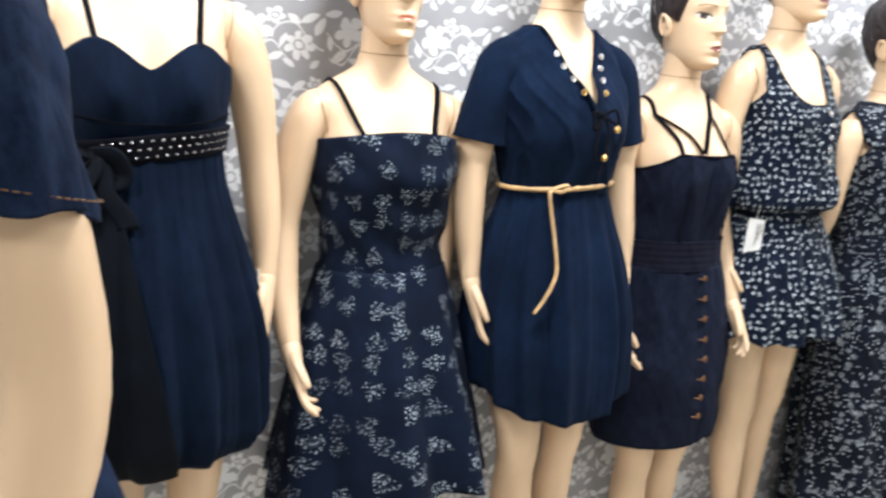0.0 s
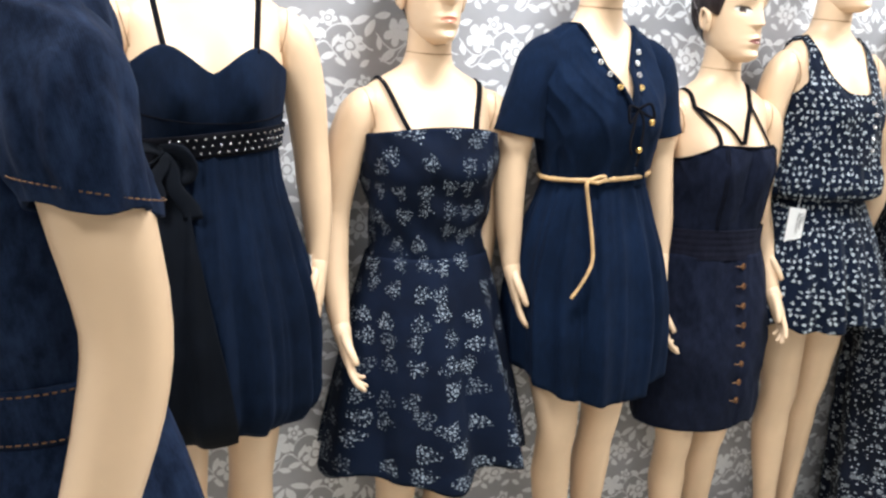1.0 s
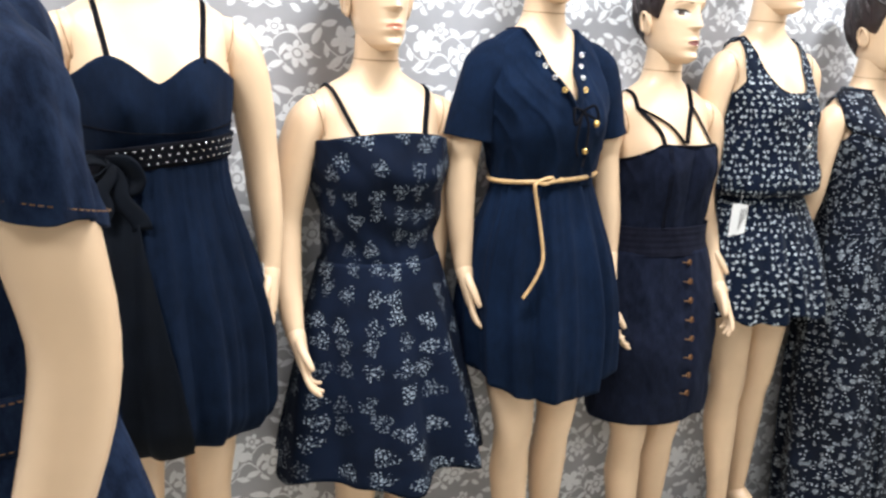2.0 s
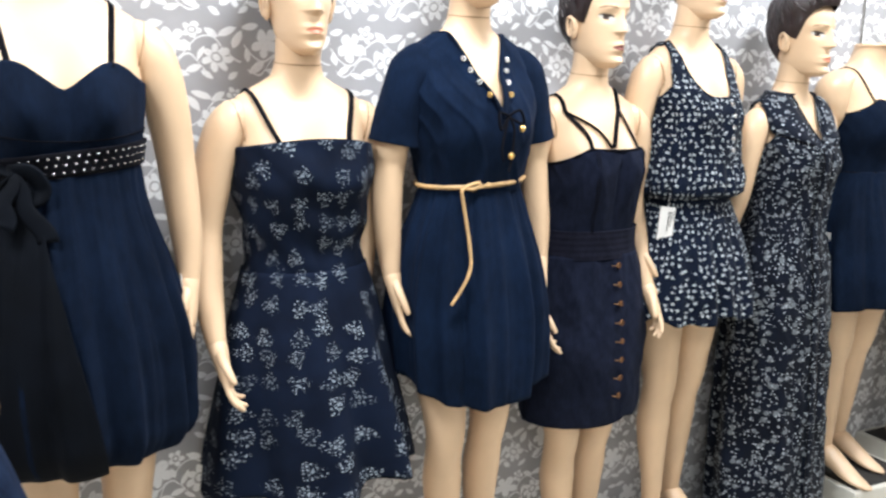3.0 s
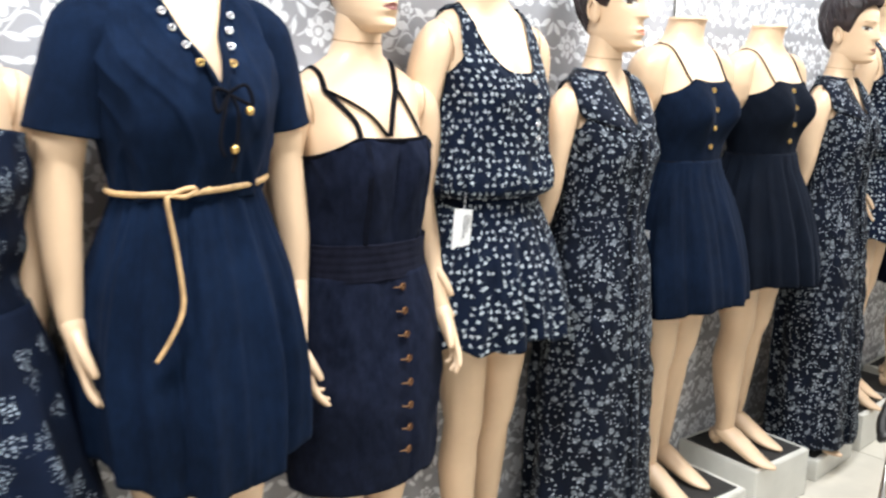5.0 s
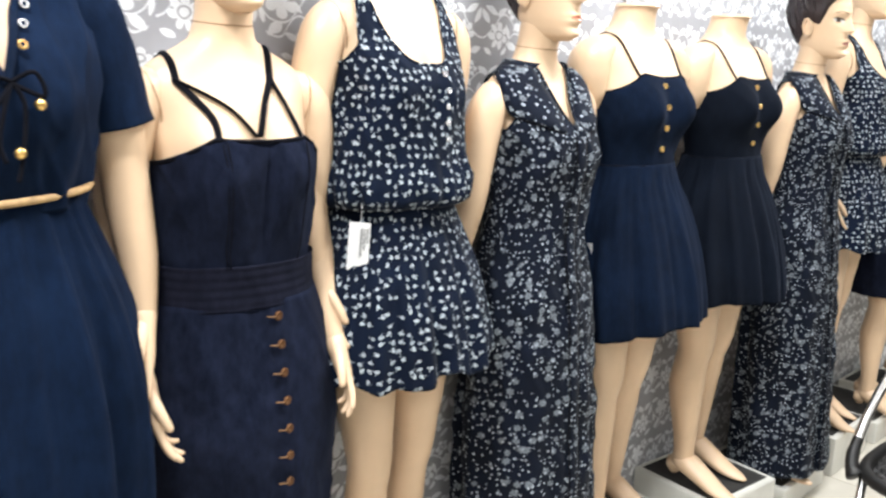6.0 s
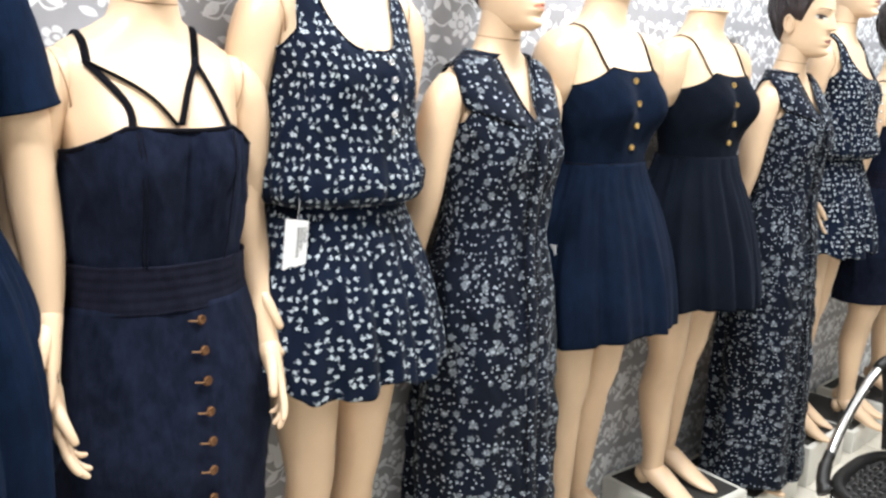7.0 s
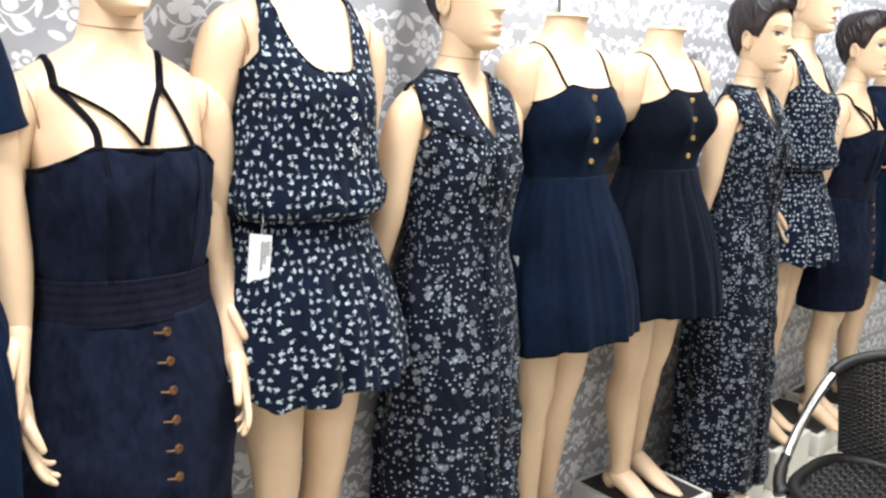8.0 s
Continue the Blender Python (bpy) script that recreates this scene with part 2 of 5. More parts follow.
    for k in (
        (0.112, 0.030, 60, 0.026, 0.011), (0.086, 0.050, 20, 0.030, 0.010), (0.040, 0.048, 150, 0.024, 0.010), (0.018, -0.010, 70, 0.022, 0.009), (-0.004, -0.050, 15, 0.026, 0.010),
        (-0.040, -0.062, 165, 0.026, 0.009), (-0.086, -0.046, 40, 0.028, 0.012), (-0.116, -0.012, 100, 0.022, 0.009), (-0.108, 0.062, 10, 0.024, 0.009), (0.105, -0.068, 30, 0.020, 0.009), (-0.020, 0.010, 120, 0.018, 0.008),
        (0.030, -0.066, 140, 0.018, 0.008)):
        leaf(*k)
    speck = m.noise(uv, 160.0, 3)
    total = m.math("MULTIPLY", total, m.math("MULTIPLY_ADD", m.step(speck, 0.30, 0.45), 0.25, 0.75))
    ground = m.mix(m.step(m.noise(uv, 5.0, 4), 0.3, 0.7), (0.35, 0.355, 0.38), (0.43, 0.435, 0.47))
    m.base(m.mix(total, ground, (0.83, 0.85, 0.88)))
    m.rough(m.math("MULTIPLY_ADD", total, -0.15, 0.6))
    m.bump(total, 0.0008, 0.35)
    return m.m


def skin_paint(name, colour):
    m = Mat(name, 0.34, 0.0, 0.45)
    o = m.obj()
    n = m.noise(o, 6.0, 4)
    m.base(m.mix(m.step(n, 0.3, 0.7), tuple(c * 0.93 for c in colour), tuple(min(1, c * 1.05) for c in colour)))
    m.rough(m.math("MULTIPLY_ADD", m.noise(o, 40.0, 3), 0.16, 0.3))
    m.bump(m.noise(o, 120.0, 2), 0.0004, 0.25)
    return m.m


SKIN = skin_paint("mannequin_paint", (0.70, 0.500, 0.330))
SEAM = plain("mannequin_seam", (0.30, 0.17, 0.09), 0.6)
HAIR = plain("moulded_hair", (0.016, 0.008, 0.0095), 0.36, vary=0.5, scale=60, bump=0.002)
LIPS = plain("painted_lips", (0.52, 0.19, 0.12), 0.3)
DARKLIP = plain("painted_dark_lips", (0.20, 0.07, 0.06), 0.3)
EYE_PAINT = plain("painted_eyes", (0.05, 0.035, 0.03), 0.3)
EYE_WHITE = plain("painted_eye_white", (0.62, 0.60, 0.56), 0.25)
BROW = plain("painted_brows", (0.20, 0.11, 0.06), 0.5)
NAVY = denim("navy_cotton", (0.0013, 0.0038, 0.0105), (0.0042, 0.0105, 0.0275))
BLUE = denim("blue_chambray", (0.0016, 0.0052, 0.0150), (0.0046, 0.0130, 0.0365))
RAW = denim("raw_denim", (0.0022, 0.0050, 0.0150), (0.0140, 0.0260, 0.0600), streak=0.3, mottle=0.65)
INK = denim("ink_cotton", (0.0018, 0.0030, 0.0062), (0.0044, 0.0072, 0.0140))
GREY = denim("faded_black_denim", (0.0026, 0.0042, 0.0105), (0.0115, 0.0155, 0.0340), mottle=0.5)
TRIM = denim("dark_trim", (0.0022, 0.0022, 0.0036), (0.0052, 0.0052, 0.0080))
BAND = denim("brown_black_band", (0.0032, 0.0042, 0.0090), (0.0118, 0.0122, 0.0235), mottle=0.5)
SATIN = plain("black_satin", (0.0022, 0.0034, 0.0062), 0.7, vary=0.3, spec=0.07)
ROMPER = sprig_print("romper_print", (0.0026, 0.0060, 0.0165), (0.60, 0.67, 0.72))
MAXI = printed("maxi_print", (0.0030, 0.0052, 0.0125), (0.50, 0.56, 0.62), [(34, 6, 0.29, 0.55, 0.0, 0.34, 0.15), (74, 5, 0.21, 0.58, 0.23, 1.0, 0.30), (115, 3, 0.26, 0.30, 0.41, 0.45, 0.0)])
STARS = star_print("bouquet_print", (0.0028, 0.0064, 0.0180), (0.33, 0.39, 0.46))
GOLD = plain("brass", (0.85, 0.56, 0.20), 0.28, 1.0)
SILVER = plain("steel_stud", (0.72, 0.72, 0.74), 0.25, 1.0)
COPPER = plain("copper_button", (0.15, 0.070, 0.028), 0.5, 0.7)
TAN = plain("tan_leather", (0.50, 0.32, 0.15), 0.5, vary=0.25, scale=40)
THREAD = plain("orange_thread", (0.15, 0.075, 0.030), 0.8)
PAPER = plain("tag_card", (0.80, 0.80, 0.80), 0.6, vary=0.04)
PRINT = plain("tag_ink", (0.06, 0.06, 0.07), 0.6)
WHITE = plain("white_laminate", (0.66, 0.65, 0.60), 0.4, vary=0.05)
BLACK = plain("black_mat", (0.018, 0.017, 0.016), 0.75, vary=0.3, scale=30, bump=0.001)
PAPERED = wallpaper("floral_wallpaper")
CREAM = plain("cream_tile", (0.62, 0.58, 0.50), 0.22, vary=0.06, scale=4, bump=0.0003)
GROUT = plain("grout", (0.34, 0.31, 0.27), 0.9)
CEILING = plain("ceiling_white", (0.78, 0.77, 0.75), 0.9, vary=0.03)
PLASTER = plain("plain_plaster", (0.62, 0.60, 0.57), 0.85, vary=0.06)
RATTAN = plain("black_rattan", (0.007, 0.0065, 0.0065), 0.5, vary=0.4, scale=50)
ALU = plain("bare_aluminium", (0.80, 0.80, 0.80), 0.22, 1.0)


# ---- mesh helpers ----
def curve_through(rows):
    """Smooth interpolation of rows (key, a, b, ...) by their first column."""
    rows = np.array(sorted(rows), float)
    k, v = rows[:, 0], rows[:, 1:]
    s = np.gradient(v, k, axis=0)

    def at(q):
        q = min(max(q, k[0]), k[-1])
        i = int(min(max(np.searchsorted(k, q) - 1, 0), len(k) - 2))
        h = k[i + 1] - k[i]
        t = (q - k[i]) / h
        return ((1 + 2 * t) * (1 - t) ** 2 * v[i] + t * (1 - t) ** 2 * h * s[i] + t * t * (3 - 2 * t) * v[i + 1] + t * t * (t - 1) * h * s[i + 1])
    return at


def sheet(bm, func, nu, nv, closed=True, mat=0, matfunc=None):
    """A grid func(u, v) -> (point, (s, t)); u closes on itself where closed."""
    uvl = bm.loops.layers.uv.verify()
    cols = nu if closed else nu + 1
    pts = [[func(i / nu, j / nv) for i in range(nu + 1)] for j in range(nv + 1)]
    vs = [[bm.verts.new(pts[j][i][0]) for i in range(cols)] for j in range(nv + 1)]
    for j in range(nv):
        for i in range(nu):
            a = [(j, i), (j, i + 1), (j + 1, i + 1), (j + 1, i)]
            f = bm.faces.new([vs[r][c % cols] for r, c in a])
            f.smooth = True
            f.material_index = matfunc(f.calc_center_median()) if matfunc else mat
            for l, (r, c) in zip(f.loops, a):
                l[uvl].uv = pts[r][c][1]
    return vs


def tube(bm, pts, radii, n=10, mat=0, flat=(1.0, 1.0), up=(0, 0, 1), caps=True, scale_uv=1.0):
    """A tapered tube along points; flat squeezes the section."""
    uvl = bm.loops.layers.uv.verify()
    pts = [Vector(p) for p in pts]
    if not hasattr(radii, "__len__"):
        radii = [radii] * len(pts)
    rings, run, lengths = [], 0.0, []
    side = None
    for i, p in enumerate(pts):
        d = (pts[min(i + 1, len(pts) - 1)] - pts[max(i - 1, 0)]).normalized()
        if side is None:
            side = d.cross(Vector(up))
            if side.length < 1e-3:
                side = d.cross(Vector((1, 0, 0)))
        side = (side - d * side.dot(d)).normalized()
        other = side.cross(d)
        if i:
            run += (p - pts[i - 1]).length
        lengths.append(run)
        rings.append([bm.verts.new(p + side * (math.cos(a) * radii[i] * flat[0]) + other * (math.sin(a) * radii[i] * flat[1])) for a in (2 * math.pi * k / n for k in range(n))])
    for i in range(len(pts) - 1):
        for k in range(n):
            f = bm.faces.new((rings[i][k], rings[i][(k + 1) % n], rings[i + 1][(k + 1) % n], rings[i + 1][k]))
            f.smooth, f.material_index = True, mat
            for l, (q, w) in zip(f.loops, ((k, i), (k + 1, i), (k + 1, i + 1), (k, i + 1))):
                l[uvl].uv = (q / n * 6.28 * radii[w] * scale_uv, lengths[w] * scale_uv)
    if caps:
        for r in (rings[0][::-1], rings[-1]):
            f = bm.faces.new(r)
            f.material_index, f.smooth = mat, True
    return rings


def smooth_path(pts, n):
    """Catmull-Rom through points, n steps to a span."""
    pts = [Vector(p) for p in pts]
    out = []
    for i in range(len(pts) - 1):
        a, b, c, d = pts[max(i - 1, 0)], pts[i], pts[i + 1], pts[min(i + 2, len(pts) - 1)]
        for k in range(n):
            t = k / n
            out.append(0.5 * (2 * b + (c - a) * t + (2 * a - 5 * b + 4 * c - d) * t * t + (3 * b - a - 3 * c + d) * t ** 3))
    return out + [pts[-1]]


def box(bm, x0, y0, z0, x1, y1, z1, mat=0, bevel=0.0):
    m = bmesh.ops.create_cube(bm, size=1.0, matrix=Matrix.LocRotScale(((x0 + x1) / 2, (y0 + y1) / 2, (z0 + z1) / 2), None, (x1 - x0, y1 - y0, z1 - z0)))
    faces = {f for v in m["verts"] for f in v.link_faces}
    for f in faces:
        f.material_index = mat
    if bevel:
        bmesh.ops.bevel(bm, geom=list({e for v in m["verts"] for e in v.link_edges}), offset=bevel, segments=2, affect="EDGES")


def ball(bm, p, r, mat=0, squash=(1, 1, 1), n=10):
    m = bmesh.ops.create_uvsphere(bm, u_segments=n, v_segments=max(6, n // 2 + 1), radius=r, matrix=Matrix.LocRotScale(p, None, squash))
    for f in {f for v in m["verts"] for f in v.link_faces}:
        f.smooth, f.material_index = True, mat


def mesh_of(name, bm, *mats):
    bmesh.ops.recalc_face_normals(bm, faces=bm.faces)
    me = bpy.data.meshes.new(name)
    bm.to_mesh(me)
    bm.free()
    for m in mats:
        me.materials.append(m)
    return me


def part(name, bm, material, parent, label="", thick=0.0):
    ob = new(name, mesh_of(name, bm, *(material if isinstance(material, tuple) else (material,))))
    ob.parent = parent
    if label:
        ob["label"] = label
    if thick:
        s = ob.modifiers.new("thickness", "SOLIDIFY")
        s.thickness, s.offset = thick, -1.0
    return ob


def thing(name, label, category, group="", kind="", at=None):
    ob = new(name)
    ob.empty_display_size = 0.1
    if at:
        ob.matrix_world = at
    return tagged(ob, label, category, group, kind)


# ---- the body form that mannequins and dresses share ----
TORSO = curve_through([
    (0.76, 0.150, 0.080, 0.095, 0.01), (0.82, 0.165, 0.090, 0.115, 0.01), (0.88, 0.172, 0.095, 0.120, 0.01), (0.95, 0.163, 0.095, 0.110, 0.008),
    (1.03, 0.136, 0.088, 0.090, 0.004), (1.09, 0.121, 0.083, 0.082, 0.0), (1.16, 0.128, 0.088, 0.088, 0.0), (1.23, 0.140, 0.094, 0.095, 0.0),
    (1.30, 0.149, 0.090, 0.098, 0.004), (1.36, 0.153, 0.078, 0.095, 0.008), (1.40, 0.160, 0.066, 0.085, 0.012), (1.43, 0.145, 0.056, 0.070, 0.016),
    (1.455, 0.105, 0.052, 0.060, 0.02), (1.475, 0.066, 0.050, 0.055, 0.02), (1.50, 0.054, 0.049, 0.052, 0.016), (1.56, 0.050, 0.049, 0.050, 0.004), (1.60, 0.044, 0.042, 0.046, 0.004)])


def body(theta, z, off=0.0, bust=0.042):
    """The point of the torso at an angle (0 its left side, -90 degrees its front) and height, pushed out by off."""
    rx, rf, rb, cy = TORSO(z)
    c, s = math.cos(theta), math.sin(theta)
    x, y = rx * c, (rf if s < 0 else rb) * s
    if s < 0:
        y -= bust * math.exp(-((abs(x) - 0.068) / 0.045) ** 2 - ((z - 1.262) / (0.075 if z > 1.262 else 0.068)) ** 2) * min(1, -s * 2)
    r = math.hypot(x, y) or 1e-6
    return Vector((x * (1 + off / r), cy + y * (1 + off / r), z))


def on_front(x, z, off=0.004, back=False):
    """The point of the torso's front (or back) at x and z."""
    rx = TORSO(z)[0]
    c = max(-1.0, min(1.0, x / rx))
    th = math.acos(c)
    return body(th if back else -th, z, off)


def bell(v, mid, width):
    return math.exp(-((v - mid) / width) ** 2)


HEAD = curve_through([
    (1.522, 0.010, -0.078, -0.050), (1.530, 0.028, -0.094, -0.010), (1.545, 0.043, -0.100, 0.026), (1.565, 0.052, -0.100, 0.054), (1.59, 0.058, -0.099, 0.070),
    (1.62, 0.064, -0.099, 0.080), (1.65, 0.069, -0.101, 0.089), (1.68, 0.072, -0.104, 0.094), (1.705, 0.072, -0.101, 0.094), (1.73, 0.067, -0.089, 0.087),
    (1.752, 0.053, -0.066, 0.070), (1.768, 0.031, -0.034, 0.042), (1.775, 0.004, -0.002, 0.008)])


def skull(theta, z, off=0.0):
    rx, yf, yb = HEAD(z)
    cy = (yf + yb) / 2 * 0.25 + 0.0
    c, s = math.cos(theta), math.sin(theta)
    x = rx * c * (1 - 0.10 * max(0.0, -s) * (1 - 0.6 * min(1.0, max(0.0, (z - 1.60) / 0.08))))
    y = cy + ((cy - yf) if s < 0 else (yb - cy)) * s
    if s < 0 and off == 0.0:
        nose = max(0.0, min(1.0, (1.668 - z) / 0.055)) * (1.0 if z > 1.612 else max(0.0, 1 - (1.612 - z) / 0.010))
        y -= 0.024 * nose * math.exp(-(x / (0.008 + 0.006 * nose)) ** 2)
        y += 0.009 * bell(abs(x), 0.032, 0.017) * bell(z, 1.648, 0.013)
        y -= 0.004 * bell(abs(x), 0.030, 0.02) * bell(z, 1.672, 0.008)
        y -= 0.007 * bell(x, 0, 0.019) * (bell(z, 1.579, 0.006) + bell(z, 1.566, 0.006))
        y += 0.005 * bell(x, 0, 0.03) * bell(z, 1.552, 0.007)
        y -= 0.006 * bell(x, 0, 0.018) * bell(z, 1.536, 0.010)
    r = math.hypot(x, y) or 1e-6
    return Vector((x * (1 + off / r), y * (1 + off / r), z))


def face_paint(p):
    """Which paint a face of the head bears: lips, eyes or brows."""
    x, z = abs(p.x), p.z
    if p.y < -0.045:
        if x < 0.0185 and abs(z - 1.5725) < 0.0078 * (1 - (x / 0.021) ** 2):
            return 3
        e = (x - 0.033) / 0.0155
        f = (z - 1.6485 - 0.0035 * e) / (0.0062 * math.sqrt(max(0.02, 1 - e * e * 0.8)))
        if abs(e) < 1:
            if abs(f) < 1:
                return 4 if abs(x - 0.0335) < 0.0056 or f > 0.62 else 6
            if 1 <= f < 1.45:
                return 4
        if 0.014 < x < 0.050 and abs(z - 1.6705 - 0.0045 * math.cos((x - 0.037) * 75)) < 0.0017:
            return 5
    return 0


def hand(bm, wrist, way, side, mat=0):
    """A relaxed slender hand: palm, four fingers curling towards the thigh, and a thumb held a little off."""
    w = Vector(way).normalized()
    ahead = (Vector((0, -1, 0)) - w * w.dot(Vector((0, -1, 0)))).normalized()
    inward = w.cross(ahead).normalized() * side
    turn = radians(22) * side
    fwd = (ahead * math.cos(turn) + inward * math.sin(turn)).normalized()
    palm = w.cross(fwd).normalized() * side
    p0 = Vector(wrist)
    first = len(bm.verts)
    run = (-0.03, -0.005, 0.02, 0.045, 0.07, 0.088, 0.1)
    rings = tube(bm, [p0 + w * c for c in run], [0.0225, 0.0262, 0.0268, 0.0300, 0.0310, 0.0290, 0.024], 16, mat, up=fwd)
    for ring, c, f in zip(rings, run, (1.0, 0.94, 0.78, 0.60, 0.50, 0.44, 0.38)):
        for v in ring:
            v.co -= palm * ((v.co - p0 - w * c).dot(palm) * (1 - f))
    for k, (o, start, ln, r) in enumerate(((0.0215, 0.086, 0.072, 0.0080), (0.0072, 0.092, 0.080, 0.0083), (-0.0072, 0.090, 0.074, 0.0079), (-0.0205, 0.082, 0.058, 0.0068))):
        b = p0 + w * start + fwd * o
        bend = 0.16 + 0.16 * k
        pts = [b - w * 0.012]
        ang, q = 0.05, b
        for seg in (0.42, 0.32, 0.26):
            q = q + (w * math.cos(ang) + palm * math.sin(ang) + fwd * (o * 2.2)) * ln * seg
            pts.append(q)
            ang += bend
        path = smooth_path([b - w * 0.012, b] + pts[1:], 3)
        rr = list(np.interp(np.linspace(0, 1, len(path)), (0, 0.25, 0.5, 0.8, 0.94, 1), (r * 1.1, r * 1.08, r, r * 0.86, r * 0.66, r * 0.3)))
        tube(bm, path, rr, 10, mat)
    b = p0 + w * 0.020 + fwd * 0.014 + palm * 0.004
    path = smooth_path([b - w * 0.01, b + fwd * 0.014 + w * 0.018 + palm * 0.004, b + fwd * 0.021 + w * 0.046 + palm * 0.010, b + fwd * 0.022 + w * 0.070 + palm * 0.015, b + fwd * 0.019 + w * 0.084 + palm * 0.018], 3)
    tube(bm, path, list(np.interp(np.linspace(0, 1, len(path)), (0, 0.3, 0.7, 0.92, 1), (0.013, 0.0125, 0.0090, 0.0070, 0.003))), 10, mat)
    bm.verts.ensure_lookup_table()
    bmesh.ops.scale(bm, vec=(0.86, 0.86, 0.86), space=Matrix.Translation(-p0), verts=bm.verts[first:])


def arm(bm, side, spread=0.0, bend=0.0, mat=0):
    """A hanging arm with its shoulder cap; spread and bend swing it out and forward."""
    pts = [(0.118, 0.012, 1.400), (0.146, 0.011, 1.390), (0.168, 0.010, 1.358), (0.183 + spread * 0.2, 0.014, 1.30), (0.194 + spread * 0.5, 0.020, 1.22), (0.202 + spread * 0.8, 0.026, 1.12),
           (0.206 + spread, 0.018 - bend * 0.25, 1.04), (0.208 + spread * 1.2, -0.002 - bend * 0.6, 0.95), (0.206 + spread * 1.3, -0.022 - bend, 0.86), (0.204 + spread * 1.3, -0.030 - bend * 1.12, 0.835)]
    rad = [0.026, 0.040, 0.046, 0.046, 0.043, 0.038, 0.037, 0.032, 0.0225, 0.0175]
    path = smooth_path([(x * side, y, 1.40 - (1.40 - z) * 0.88) for x, y, z in pts], 3)
    rr = np.interp(np.linspace(0, 9, len(path)), range(10), rad)
    tube(bm, path, list(rr), 16, mat)
    ring = [Vector((side * (0.146 + 0.012 * math.sin(a)), 0.011 + 0.0465 * math.cos(a), 1.372 + 0.054 * math.sin(a))) for a in np.linspace(0, 2 * math.pi, 25)]
    tube(bm, ring, 0.0013, 5, 1)
    end = Vector(path[-1])
    way = (end - Vector(path[-4])).normalized()
    hand(bm, end, way + Vector((0, -0.05, 0)), side, mat)


def leg(bm, side, step=0.0, mat=0):
    """A straight leg on a high-heeled foot."""
    pts = [(0.080, 0.010, 0.90, 0.088), (0.084, 0.006, 0.78, 0.084), (0.082, 0.000, 0.66, 0.072), (0.076, -0.004, 0.55, 0.056), (0.073, -0.004, 0.49, 0.050), (0.072, 0.010, 0.43, 0.047),
           (0.071, 0.020, 0.36, 0.051), (0.069, 0.022, 0.28, 0.045), (0.067, 0.020, 0.18, 0.034), (0.066, 0.022, 0.12, 0.030), (0.066, 0.024, 0.095, 0.031)]
    path = smooth_path([(x * side, y + step * (0.9 - z), z) for x, y, z, r in pts], 3)
    tube(bm, path, list(np.interp(np.linspace(0, 10, len(path)), range(11), [p[3] for p in pts])), 18, mat)
    s = step * 0.85
    foot = [(0.066, 0.050, 0.075, 0.022), (0.066, 0.030, 0.080, 0.034), (0.066, 0.000, 0.072, 0.036), (0.068, -0.045, 0.048, 0.034), (0.070, -0.090, 0.024, 0.032), (0.070, -0.125, 0.013, 0.026), (0.068, -0.150, 0.009, 0.014), (0.067, -0.160, 0.008, 0.006)]
    p = smooth_path([(x * side, y + s, z) for x, y, z, r in foot], 3)
    n = len(p)
    tall = list(np.interp(np.linspace(0, 7, n), range(8), [1.0, 1.0, 0.95, 0.75, 0.55, 0.42, 0.5, 0.7]))
    rad = list(np.interp(np.linspace(0, 7, n), range(8), [q[3] for q in foot]))
    rings = tube(bm, p, rad, 14, mat)
    for ring, t, c in zip(rings, tall, p):
        for v in ring:
            v.co.z = c.z + (v.co.z - c.z) * t
    heel = [(0.066 * side, 0.048 + s, 0.075), (0.066 * side, 0.052 + s, 0.05), (0.066 * side, 0.050 + s, 0.028)]
    tube(bm, heel, [0.026, 0.024, 0.012], 12, mat)


